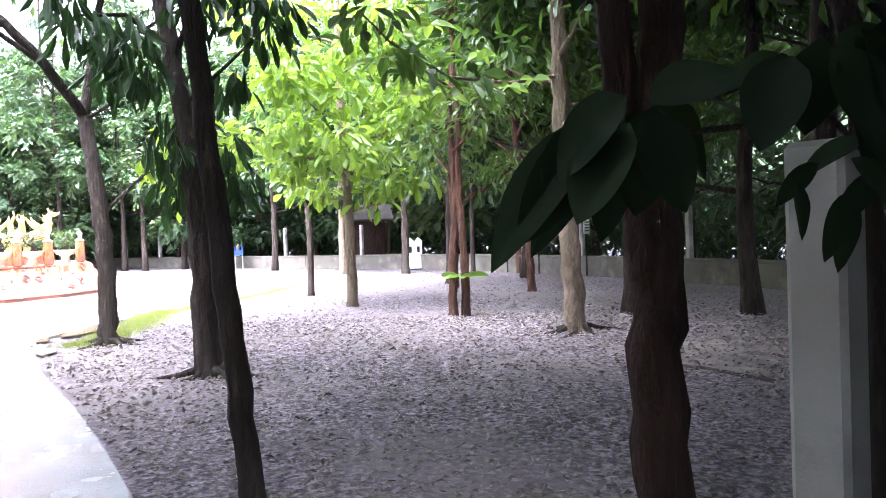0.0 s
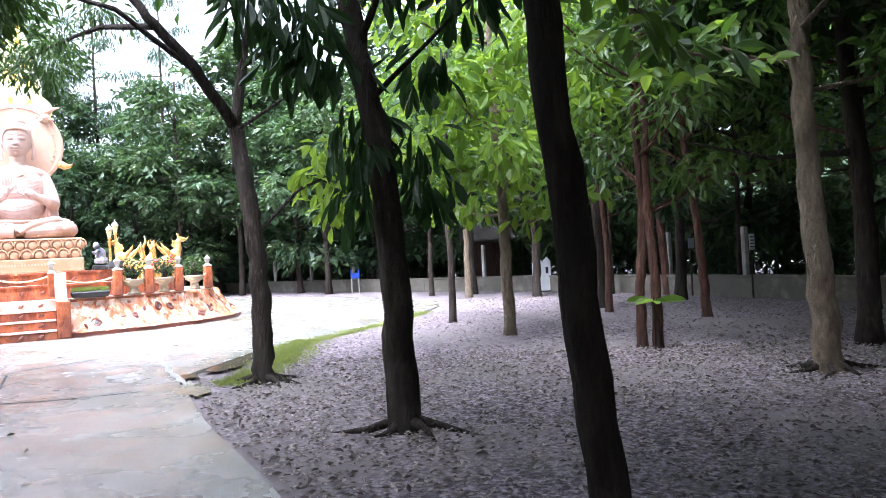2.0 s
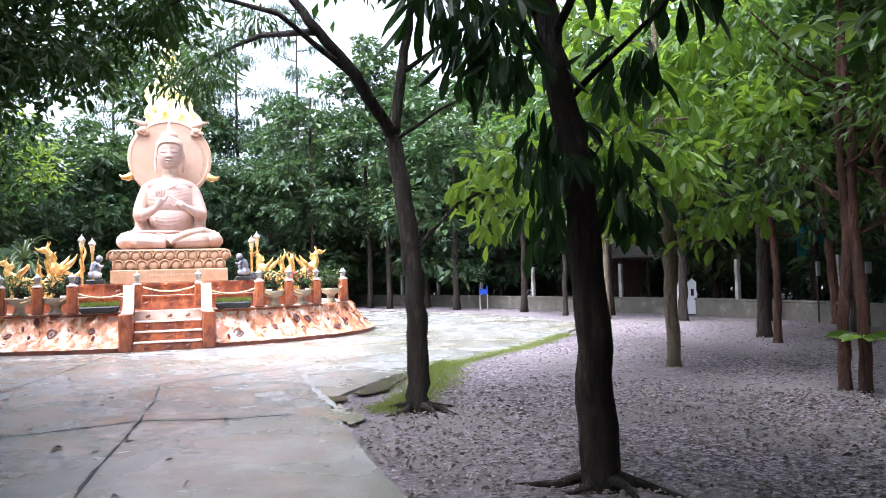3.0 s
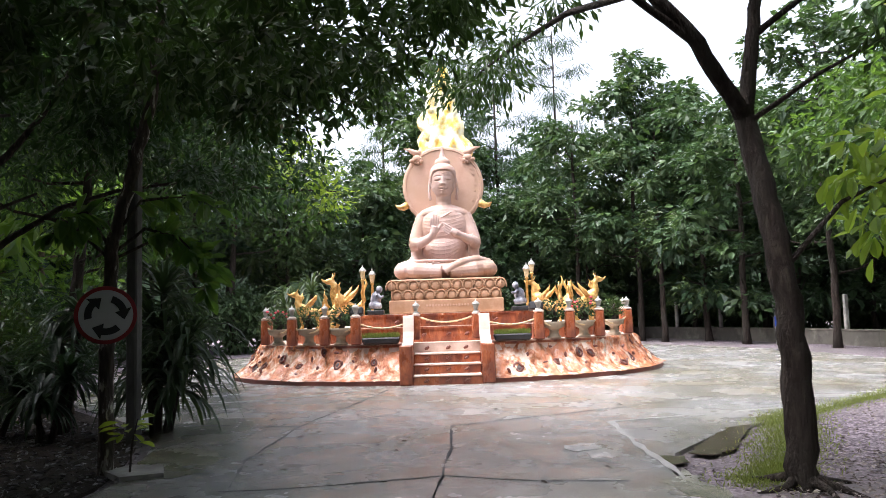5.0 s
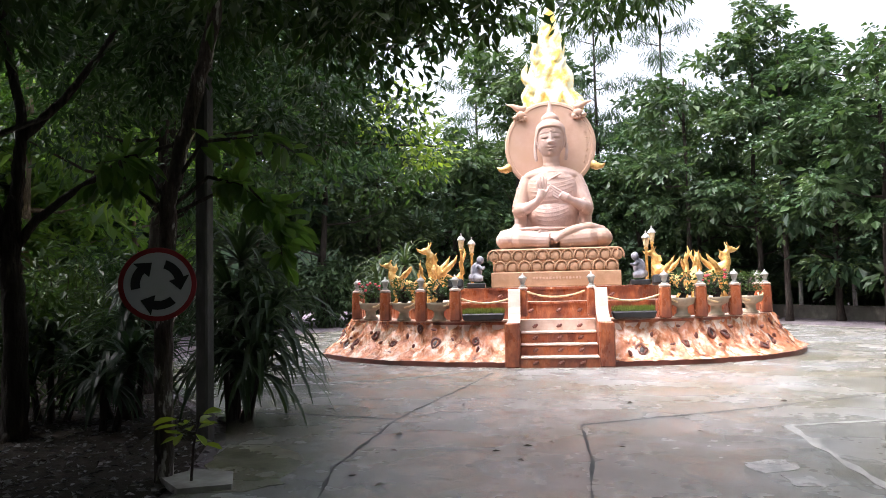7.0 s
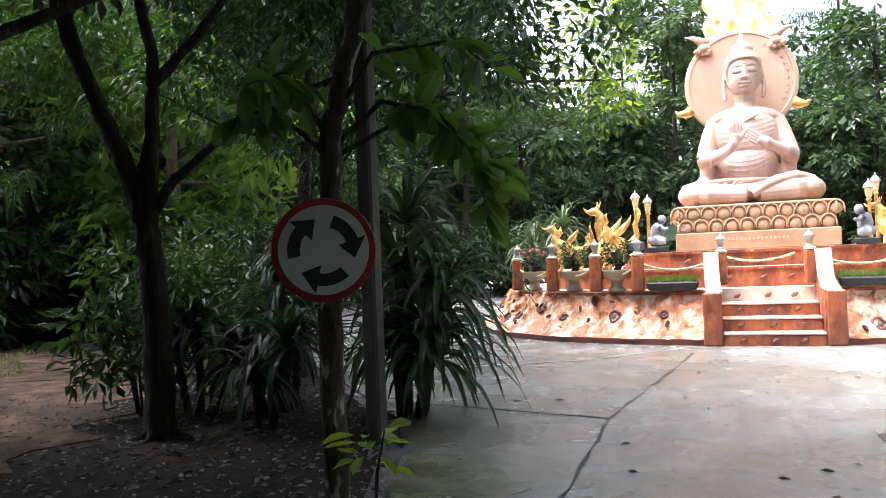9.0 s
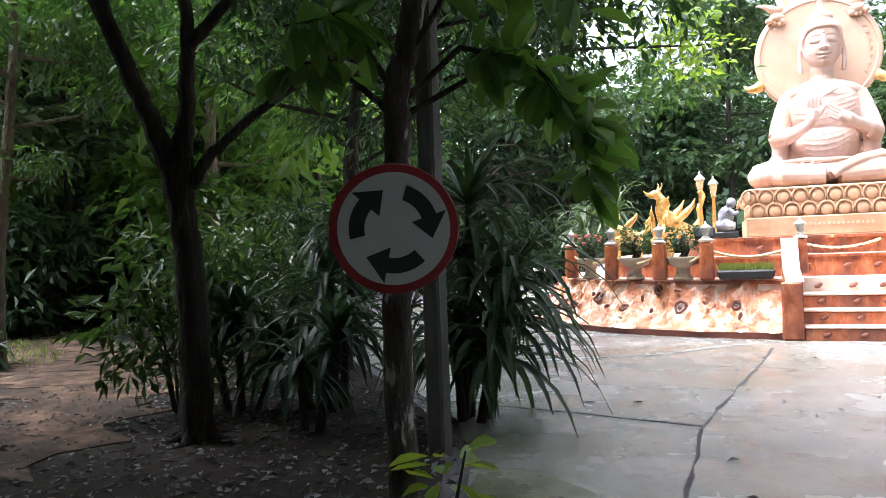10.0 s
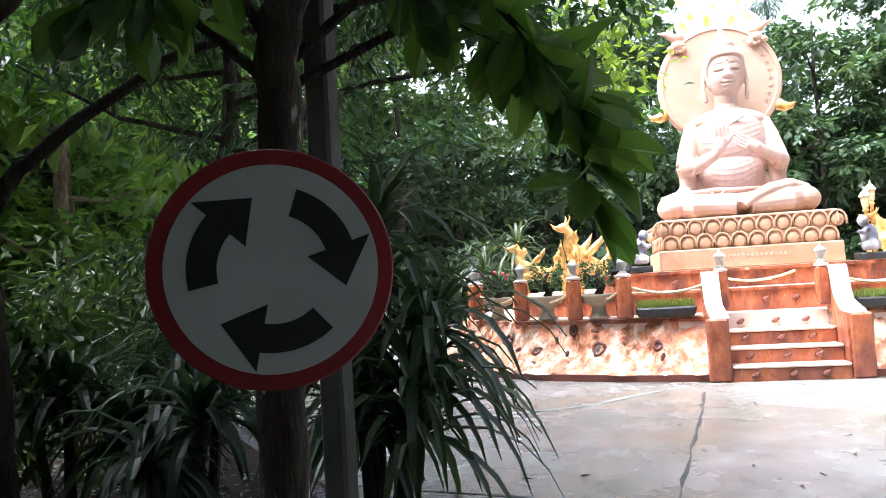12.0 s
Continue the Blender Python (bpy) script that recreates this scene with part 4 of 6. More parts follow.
for u, q in ((-1.75, 1), (1.95, -1)):
    m = Geo().ball((0, 0, 0.3), (0.14, 0.13, 0.2), n=12, m=8).ball((0.1 * q, -0.05, 0.55), (0.09, 0.09, 0.1), n=10, m=7)
    m.tube([(-0.12 * q, 0.1, 0.15), (0.0, -0.12, 0.14), (0.16 * q, -0.14, 0.12)], [0.1, 0.1, 0.07], 8).tube([(0.05 * q, -0.1, 0.42), (0.15 * q, -0.16, 0.34), (0.22 * q, -0.16, 0.38)], [0.05, 0.045, 0.035], 8)
    f = thing("kneeling_figure", "small grey and white figure on a dark block", "figurine", MON @ pose(u, 2.15, 1.62), "kneeling figures")
    part("block", Geo().box((0, 0, 0.06), (0.42, 0.36, 0.12), bev=0.02), BLACK, f)
    b = part("figure", m, STATUE_GREY, f, smooth=True)
    b.location = (0, 0, 0.1)
    fuse(b, 0.02, 2)


def lamp_post(u, v, h):
    p = thing("lantern_post", "gold lamp post with glazed lantern head", "lamp post", MON @ pose(u, v, 1.29), "lantern posts")
    part("pole", Geo().lathe([(0.1, 0), (0.1, 0.06), (0.05, 0.1), (0.04, 0.3), (0.032, h - 0.35), (0.06, h - 0.32), (0.035, h - 0.28)], 12), GOLD, p, smooth=True)
    part("lantern", Geo().lathe([(0.04, h - 0.28), (0.055, h - 0.25), (0.08, h - 0.08), (0.09, h - 0.07)], 6), ROPE, p, "pale glazed lantern")
    part("roof", Geo().lathe([(0.105, h - 0.075), (0.095, h - 0.04), (0.05, h + 0.02), (0.02, h + 0.04), (0.015, h + 0.09), (0.002, h + 0.11)], 6), LAMP_GREY, p)


for u, v, h in ((-2.2, 3.2, 1.6), (-1.95, 3.3, 1.5), (2.25, 3.1, 1.52), (2.42, 3.3, 1.65)):
    lamp_post(u, v, h)


def plant_clump(rng, n, r, h, length, width, z):
    a = rng.uniform(0, 2 * math.pi, n)
    q = r * np.sqrt(rng.uniform(0, 1, n))
    at = np.stack([q * np.cos(a), q * np.sin(a), z + h * rng.uniform(0, 1, n) ** 1.2], 1)
    way = np.stack([np.cos(a), np.sin(a), rng.uniform(-0.3, 1.0, n)], 1) + rng.normal(0, 0.4, (n, 3))
    return Geo().leaves(at, way, length, width, rng)


def urn_plant(u, v, seed, flower):
    rng = np.random.default_rng(seed)
    p = thing("potted_plant", "leafy bonsai in a pale stone urn" + (" with red flowers" if flower else ""), "potted plant", MON @ pose(u, v, 0.925), "potted plants")
    part("urn", Geo().lathe([(0.16, 0), (0.17, 0.04), (0.12, 0.08), (0.11, 0.2), (0.16, 0.24), (0.25, 0.27), (0.27, 0.36), (0.29, 0.40), (0.24, 0.40), (0.23, 0.37)], 16), URN, p, "pale tan stone urn", True)
    part("stem", Geo().tube([(0, 0, 0.38), (0.08, 0.03, 0.52), (-0.03, 0, 0.66), (0.06, 0, 0.8)], [0.07, 0.06, 0.045, 0.02], 8).tube([(0.05, 0, 0.5), (-0.15, 0.05, 0.62), (-0.2, 0.05, 0.72)], [0.05, 0.03, 0.015], 7), BARK, p, "twisted grey stem", True)
    part("foliage", plant_clump(rng, 300, 0.26, 0.42, 0.09, 0.045, 0.5), LEAF_DARK, p, "small green leaves")
    if flower:
        fg = Geo().ball((0, 0, 0), (0.04, 0.04, 0.032), n=8, m=5).mesh("flower", FLOWER, True)
        for _ in range(9):
            a, q = rng.uniform(0, 6.28), rng.uniform(0.1, 0.32)
            part("flower", None, None, p, "red flower", data=fg).location = (q * math.cos(a), q * math.sin(a), rng.uniform(0.7, 1.0))


for i, (u, v) in enumerate([(-2.5, 1.02), (-3.35, 1.45), (-4.3, 2.3), (2.65, 1.08), (3.45, 1.55), (4.4, 2.45)]):
    urn_plant(u, v, 30 + i, i in (2, 4))
for u in (-1.5, 1.6):
    p = thing("planter_box", "low black planter box full of bright green grass", "planter", MON @ pose(u, 0.66, 0.925), "grass planters")
    part("trough", Geo().box((0, 0, 0.08), (0.82, 0.3, 0.16), bev=0.03, top=1.12), BLACK, p)
    rng = np.random.default_rng(7)
    at = np.stack([rng.uniform(-0.42, 0.42, 900), rng.uniform(-0.15, 0.15, 900), np.full(900, 0.14)], 1)
    part("grass", Geo().leaves(at, rng.normal(0, 0.25, (900, 3)) + np.array([0, 0, 1.0]), 0.13, 0.016, rng), GRASS, p)
for u, v in ((-2.1, 0.72), (2.25, 0.76)):
    f = thing("floodlight", "black box floodlight beside a railing post", "floodlight", MON @ pose(u - 0.02, v + 0.3, 1.29), "floodlights")
    part("housing", Geo().box((0, 0, 0.42), (0.34, 0.22, 0.2), bev=0.03, rx=-15), BLACK, f)
    part("stand", Geo().tube([(0, 0.02, 0.0), (0, 0.02, 0.36)], [0.03, 0.03], 8), BLACK, f)
    part("foot_block", Geo().box((0, 0.02, -0.18), (0.22, 0.22, 0.38), bev=0.02), RED_STEP, f)


# ---- trees ----
def clumps(rng, centre, size, count, r, low=0.0):
    """Clump centres in an uneven ellipsoid, thicker towards the outside."""
    p = rng.normal(0, 1, (count, 3))
    p /= np.linalg.norm(p, axis=1, keepdims=True)
    p *= rng.uniform(0.25, 1.0, (count, 1)) ** 0.6 * np.array(size)
    p += np.array(centre)
    if low:
        p[:, 2] = np.maximum(p[:, 2], low + rng.uniform(0, 0.4, count))
    return p, r * rng.uniform(0.6, 1.3, count)


def foliage(rng, centres, radii, per, length, width, droop=0.3, round_leaf=False, flat=0.6, geo=None):
    geo = geo or Geo()
    c = np.repeat(centres, per, 0)
    r = np.repeat(radii, per)[:, None]
    off = rng.normal(0, 0.5, c.shape) * np.array([1, 1, flat])
    way = off + rng.normal(0, 0.45, c.shape) + np.array([0, 0, -droop])
    return geo.leaves(c + off * r, way, length, width, rng, round_leaf)


def stem(pts, r0, r1, seed=0, flare=1.35, wob=0.07, n=14, sub=7):
    """A tapered, slightly crooked stem through points."""
    rng = random.Random(seed)
    line = []
    for a, b in zip(pts, pts[1:]):
        line += [Vector(a).lerp(Vector(b), k / sub) for k in range(sub)]
    line.append(Vector(pts[-1]))
    k = len(line) - 1
    for i in range(1, k):
        line[i] = line[i] + Vector((rng.uniform(-1, 1), rng.uniform(-1, 1), 0)) * r0 * 0.14
    rads = [r0 + (r1 - r0) * i / k for i in range(k + 1)]
    rads[0] *= flare
    return Geo().tube(line, rads, n, wob, seed)


def join(a, b):
    return a.add(b.v, b.f)


def tree(name, label, base_xy, trunk, r0, r1, limbs, crown, bark, leaf, group="", seed=1, sides=14, sub=7):
    """trunk: points from the base; limbs: (points, r0, r1); crown: list of (centres, radii, per, length, width, droop, round)."""
    rng = np.random.default_rng(seed)
    t = thing(name, label, "tree", pose(*base_xy, 0), group)
    w = stem([(p[0], p[1], p[2] - (0.12 if i == 0 else 0)) for i, p in enumerate(trunk)], r0, r1, seed, n=sides, sub=sub)
    for i, (pts, a, b) in enumerate(limbs):
        join(w, stem(pts, a, b, seed * 31 + i, 1.1, n=sides // 2, sub=sub))
    part("trunk", w, bark, t, smooth=True)
    c = Geo()
    for cen, rad, per, ln, wd, dr, rnd in crown:
        foliage(rng, cen, rad, per, ln, wd, dr, rnd, geo=c)
    part("crown", c, leaf, t)
    return t


def random_limbs(rng, trunk, count, reach, lift, z_from=0.45, r=0.05):
    out, tips = [], []
    pts = [Vector(p) for p in trunk]
    for i in range(count):
        f = z_from + (1 - z_from) * (i + 0.5) / count
        k = min(int(f * (len(pts) - 1)), len(pts) - 2)
        p = pts[k].lerp(pts[k + 1], f * (len(pts) - 1) - k)
        a = i * 2.4 + rng.uniform(-0.5, 0.5)
        q = reach * rng.uniform(0.6, 1.1)
        tip = p + Vector((math.cos(a) * q, math.sin(a) * q, lift * rng.uniform(0.5, 1.4)))
        mid = p.lerp(tip, 0.5) + Vector((0, 0, -0.08 * q))
        out.append(([p, mid, tip], r, 0.012))
        tips += [tuple(p.lerp(tip, h) + Vector((rng.uniform(-.2, .2), rng.uniform(-.2, .2), 0.1))) for h in (0.55, 0.8, 1.0)]
    return out, np.array(tips)


R = np.random.default_rng(4)

# forked tree at the kerb, whose limb hangs over the plaza
trunk = [(0, 0, 0), (0.0, 0.02, 0.9), (-0.02, 0.05, 1.6), (-0.15, 0.12, 2.4), (-0.33, 0.28, 3.35)]
limbs = [([(-0.33, 0.28, 3.35), (-0.62, -0.4, 4.1), (-0.95, -0.75, 4.55), (-1.5, -0.9, 5.4), (-1.8, -0.6, 6.6)], 0.085, 0.03),
         ([(-0.6, -0.35, 4.0), (-1.15, -1.1, 4.55), (-1.9, -1.5, 4.75), (-2.6, -1.3, 4.7)], 0.04, 0.012),
         ([(-0.9, -0.7, 4.45), (-2.0, 0.0, 4.75), (-3.2, 0.9, 4.9), (-4.2, 1.5, 4.85)], 0.045, 0.012),
         ([(-0.33, 0.28, 3.35), (-0.22, 0.42, 4.3), (-0.05, 0.5, 5.4), (0.2, 0.6, 7.2)], 0.08, 0.03),
         ([(-0.2, 0.4, 4.2), (0.6, 0.5, 4.7), (1.4, 0.3, 5.0)], 0.035, 0.01),
         ([(-0.3, 0.25, 3.3), (0.35, 0.1, 3.6), (0.9, -0.1, 3.75)], 0.03, 0.008)]
cen = np.array([(-4.2, 1.55, 4.75), (-3.9, 1.3, 4.95), (-3.5, 1.1, 4.6), (-4.5, 1.2, 5.1), (-3.1, 0.7, 4.95), (-3.9, 1.9, 5.2), (-4.7, 1.7, 4.9), (-2.6, -1.3, 4.75), (-2.2, -1.4, 4.95), (-3.0, -1.2, 4.7), (-2.8, -0.6, 5.2), (-3.4, 0.1, 5.3), (-2.3, 0.4, 5.1)])
cen2, rad2 = clumps(R, (-0.2, 0.5, 7.4), (2.6, 2.6, 1.7), 80, 0.65)
cen3 = np.array([(1.3, 0.3, 5.0), (0.9, 0.35, 4.85), (1.6, 0.2, 5.2), (0.9, -0.1, 3.8), (-1.5, -0.9, 5.5), (-1.8, -0.7, 6.0)])
forked = tree("forked_tree", "slim grey-brown forked tree at the kerb with fine leaves", (-4.85, 10.98), trunk, 0.135, 0.10, limbs,
     [(cen, np.full(len(cen), 0.42), 150, 0.16, 0.05, 0.7, False), (cen2, rad2, 70, 0.26, 0.1, 0.5, False), (cen3, np.full(6, 0.35), 60, 0.16, 0.06, 0.5, False)], BARK, LEAF_DARK, seed=2)

part("low_limb", stem([(-0.02, 0.05, 1.9), (0.4, 0.6, 2.5), (0.9, 1.4, 2.85), (1.2, 1.9, 3.1)], 0.028, 0.008, 77, 1.1, n=7), BARK, forked, smooth=True)
# lime colour stands in for sunlight on the sprig of this low limb
cen = np.array([(0.5, 0.8, 2.7), (0.8, 1.1, 2.6), (0.9, 1.5, 3.0), (1.2, 1.8, 2.75), (1.1, 1.6, 3.3), (0.7, 1.3, 3.2), (1.4, 2.0, 3.1), (1.0, 1.9, 2.5), (0.6, 1.5, 2.3)])
part("young_leaves", foliage(np.random.default_rng(78), cen, np.full(len(cen), 0.36), 26, 0.26, 0.12, 0.5, True), LEAF_LIME, forked, "yellow-green leaves, sunlight put into their colour")

# leaning tree with long hanging leaves
trunk = [(0, 0, 0), (-0.05, 0.02, 1.2), (-0.12, 0.06, 2.4), (-0.32, 0.12, 3.5), (-0.5, 0.2, 4.8), (-0.6, 0.3, 7)]
limbs = [([(-0.2, 0.08, 2.9), (0.25, 0.1, 3.3), (0.75, 0.1, 3.75)], 0.03, 0.01), ([(-0.35, 0.12, 3.6), (-0.7, -0.1, 3.85), (-1.1, -0.3, 3.8)], 0.04, 0.012),
         ([(-0.3, 0.12, 3.4), (0.1, -0.3, 3.9), (0.7, -0.6, 4.3)], 0.04, 0.012), ([(-0.5, 0.2, 4.6), (-1.1, 0.5, 5.2), (-1.8, 0.9, 5.4)], 0.04, 0.012), ([(-0.45, 0.2, 4.4), (0.3, 0.6, 5.0), (1.1, 0.9, 5.3)], 0.04, 0.012)]
hang = np.array([(-1.0, -0.3, 3.7), (-0.7, -0.15, 3.65), (-0.9, 0.1, 3.5), (-0.55, 0.1, 3.3), (-0.75, -0.2, 3.25), (-0.35, 0.25, 2.75), (-0.3, -0.1, 2.45), (-0.3, 0.3, 2.1), (0.15, 0.3, 2.5), (0.3, 0.15, 3.2), (0.7, 0.1, 3.7), (0.5, -0.4, 4.1), (0.05, -0.2, 3.9), (-1.2, -0.35, 3.95), (0.25, 0.35, 2.15), (0.85, -0.1, 3.9)])
cen2, rad2 = clumps(R, (-0.4, 0.4, 6.6), (2.7, 2.7, 1.5), 130, 0.6)
tree("leaning_tree", "leaning dark-barked tree with long drooping leaves", (-2.52, 8.2), trunk, 0.15, 0.07, limbs,
     [(hang, np.full(len(hang), 0.3), 32, 0.3, 0.085, 1.6, True), (cen2, rad2, 40, 0.3, 0.09, 1.2, False)], BARK, LEAF_DARK, seed=3)

# slim bent tree next to the lane
trunk = [(0, 0, 0), (-0.08, 0, 0.9), (-0.16, 0, 1.9), (-0.27, 0, 3.2), (-0.36, 0, 4.6), (-0.5, 0.1, 6.5)]
limbs, tips = random_limbs(random.Random(5), trunk, 8, 1.5, 0.6, 0.62, 0.03)
tree("slim_tree", "slim dark leaning tree beside the lane", (-1.10, 4.34), trunk, 0.074, 0.045, limbs, [(tips, np.full(len(tips), 0.5), 40, 0.28, 0.14, 0.6, True), (*clumps(R, (-0.2, 0, 6.8), (3.4, 3.4, 1.5), 190, 0.75), 60, 0.34, 0.16, 0.5, False)], BARK, LEAF_MID, seed=5)

# young tree with the yellow-green broad leaves
trunk = [(0, 0, 0), (0.0, 0, 1.5), (-0.06, 0, 3.0), (-0.12, 0, 4.6), (-0.1, 0, 6.6)]
limbs, tips = random_limbs(random.Random(7), trunk, 16, 2.2, 0.5, 0.3, 0.03)
cen2, rad2 = clumps(R, (-0.1, 0, 4.4), (2.0, 2.0, 2.0), 44, 0.5)
tree("broadleaf_tree", "young straight tree with bright yellow-green broad leaves", (-1.81, 15.45), trunk, 0.12, 0.05, limbs, [(tips, np.full(len(tips), 0.5), 30, 0.3, 0.15, 0.5, True), (cen2, rad2, 22, 0.3, 0.15, 0.5, True)], BARK_PALE, LEAF_LIME, seed=7)
for i, (x, y, s) in enumerate([(-4.3, 13.6, 0.0), (-3.2, 18.5, 0.0), (0.4, 19.6, 0.3)]):
    trunk = [(0, 0, 0), (0.05, 0, 1.4), (-0.05, 0.1, 3.0), (0.1, 0, 4.8), (0.2, 0, 7)]
    limbs, tips = random_limbs(random.Random(17 + i), trunk, 10, 1.7, 0.3, 0.35, 0.025)
    if i:
        # dark leaf tone stands in for the canopy's shade on these crowns
        tree("broadleaf_tree", "thin young tree with broad leaves in a dark tone", (x, y), trunk, 0.09, 0.04, limbs, [(tips, np.full(len(tips), 0.5), 30, 0.3, 0.15, 0.5, True)], BARK_RED if i == 2 else BARK, LEAF_DARK, "young broadleaf trees", seed=18 + i)

# twin reddish stems with a low sprig
for x, y, dx in ((0.20, 13.05, 0.12), (0.42, 12.98, -0.05)):
    trunk = [(0, 0, 0), (0.02, 0, 0.9), (dx, 0, 2.0), (dx * 0.5, 0, 3.4), (dx * 2, 0.1, 5.6)]
    limbs, tips = random_limbs(random.Random(int(x * 100)), trunk, 7, 1.5, 0.7, 0.45, 0.025)
    tree("twin_stem_tree", "thin reddish-brown tree standing in a pair", (x, y), trunk, 0.085, 0.035, limbs, [(tips, np.full(len(tips), 0.5), 26, 0.22, 0.09, 0.5, False)], BARK_RED, LEAF_MID, "twin reddish trees", seed=int(x * 100))
rng = np.random.default_rng(3)
sp = thing("sapling", "small pale green sprig growing at the tree foot", "plant", pose(0.36, 12.78, 0))
part("stem", Geo().tube([(0, 0, -0.02), (0.01, 0, 0.4), (0.0, 0.0, 0.75)], [0.012, 0.01, 0.006], 6), BARK, sp)
a = np.linspace(0, 2 * math.pi, 9)[:-1]
part("leaves", Geo().leaves(np.tile([[0, 0, 0.68]], (8, 1)), np.stack([np.cos(a), np.sin(a), 0.1 + 0 * a], 1), 0.4, 0.14, rng, True), LEAF_LIME, sp)

# pale trunk with a long side limb
trunk = [(0, 0, 0), (-0.06, 0, 1.0), (-0.12, 0, 2.3), (-0.14, 0, 3.6), (-0.12, 0, 5.2), (-0.1, 0.1, 7.5)]
limbs, tips = random_limbs(random.Random(9), trunk, 10, 1.9, 0.7, 0.5, 0.035)
limbs += [([(-0.14, 0, 3.55), (-0.9, -0.6, 3.35), (-1.7, -1.6, 3.25), (-2.3, -2.6, 3.4), (-2.6, -3.2, 3.6)], 0.03, 0.008)]
sprig = np.array([(-2.3, -2.7, 3.3), (-2.0, -2.2, 3.25), (-1.5, -1.5, 3.25), (-2.6, -3.2, 3.5), (-2.4, -2.9, 3.7)])
pale = tree("pale_tree", "straight pale-barked tree with a long bare side branch", (1.88, 10.5), trunk, 0.155, 0.08, limbs, [(tips, np.full(len(tips), 0.55), 24, 0.26, 0.11, 0.5, True), (*clumps(R, (0, 0, 7.0), (2.8, 2.8, 1.8), 80, 0.75), 46, 0.34, 0.15, 0.4, False), (sprig, np.full(5, 0.3), 16, 0.26, 0.12, 0.4, True)], BARK_PALE, LEAF_MID, seed=9)

# near double-stemmed trunk
trunk = [(0, 0, 0), (-0.02, 0, 0.9), (0.0, 0, 1.6), (0.04, 0, 2.6), (0.06, 0, 4.5), (0.1, 0.1, 7.5)]
limbs, tips = random_limbs(random.Random(11), trunk, 10, 1.9, 0.7, 0.55, 0.04)
limbs += [([(-0.04, 0, 1.2), (-0.13, 0, 1.8), (-0.18, 0.0, 2.6), (-0.24, 0.1, 4.5), (-0.3, 0.2, 6.5)], 0.095, 0.05)]
tree("twin_trunk_tree", "rugged dark reddish tree with two stems", (0.96, 3.55), trunk, 0.135, 0.075, limbs, [(tips, np.full(len(tips), 0.55), 24, 0.24, 0.11, 0.5, True), (*clumps(R, (0, 0, 7.0), (3.2, 3.2, 1.8), 140, 0.75), 56, 0.34, 0.15, 0.4, False)], BARK_UMBER, LEAF_MID, seed=11)
single("concrete_post", Geo().box((0, 0, 0.84), (0.19, 0.19, 1.72), 40, 0.02), POST_WHITE, "square pale concrete post beside the twin-stemmed tree", "post", pose(1.25, 2.68, 0))
trunk = [(0, 0, 0), (-0.02, 0, 1.2), (-0.1, 0, 2.2), (-0.35, 0.1, 3.2), (-0.7, 0.2, 4.6)]
limbs, tips = random_limbs(random.Random(13), trunk, 6, 1.3, 0.5, 0.6, 0.03)
tree("slim_tree", "thin dark tree behind the concrete post", (1.75, 3.2), trunk, 0.06, 0.035, limbs, [(tips, np.full(len(tips), 0.5), 24, 0.22, 0.1, 0.5, True)], BARK, LEAF_DARK, seed=13)

def big_leaf(geo, at, way, length, width, rng, sag=0.35):
    """A broad leaf with a midrib fold, a wavy edge and a drooping tip."""
    p, d = Vector(at), Vector(way).normalized()
    side = d.cross(Vector((rng.normal(0, 0.25), -1.0, 0.5 + rng.normal(0, 0.2)))).normalized()
    n, m, vv = 9, 5, []
    for i in range(n):
        f = i / (n - 1)
        up = side.cross(d)
        w = width / 2 * max(0.02, math.sin(math.pi * min(1, f ** 0.8)) ** 0.75)
        for j in range(m):
            q = 2 * j / (m - 1) - 1
            vv.append(p + side * w * q + up * (w * 0.35 * abs(q) + 0.05 * w * math.sin(9 * f + 2 * q)))
        p = p + d * length / (n - 1)
        d = (d + Vector((0, 0, -sag / (n - 1)))).normalized()
    geo.add(vv, [(i * m + j, i * m + j + 1, (i + 1) * m + j + 1, (i + 1) * m + j) for i in range(n - 1) for j in range(m - 1)])


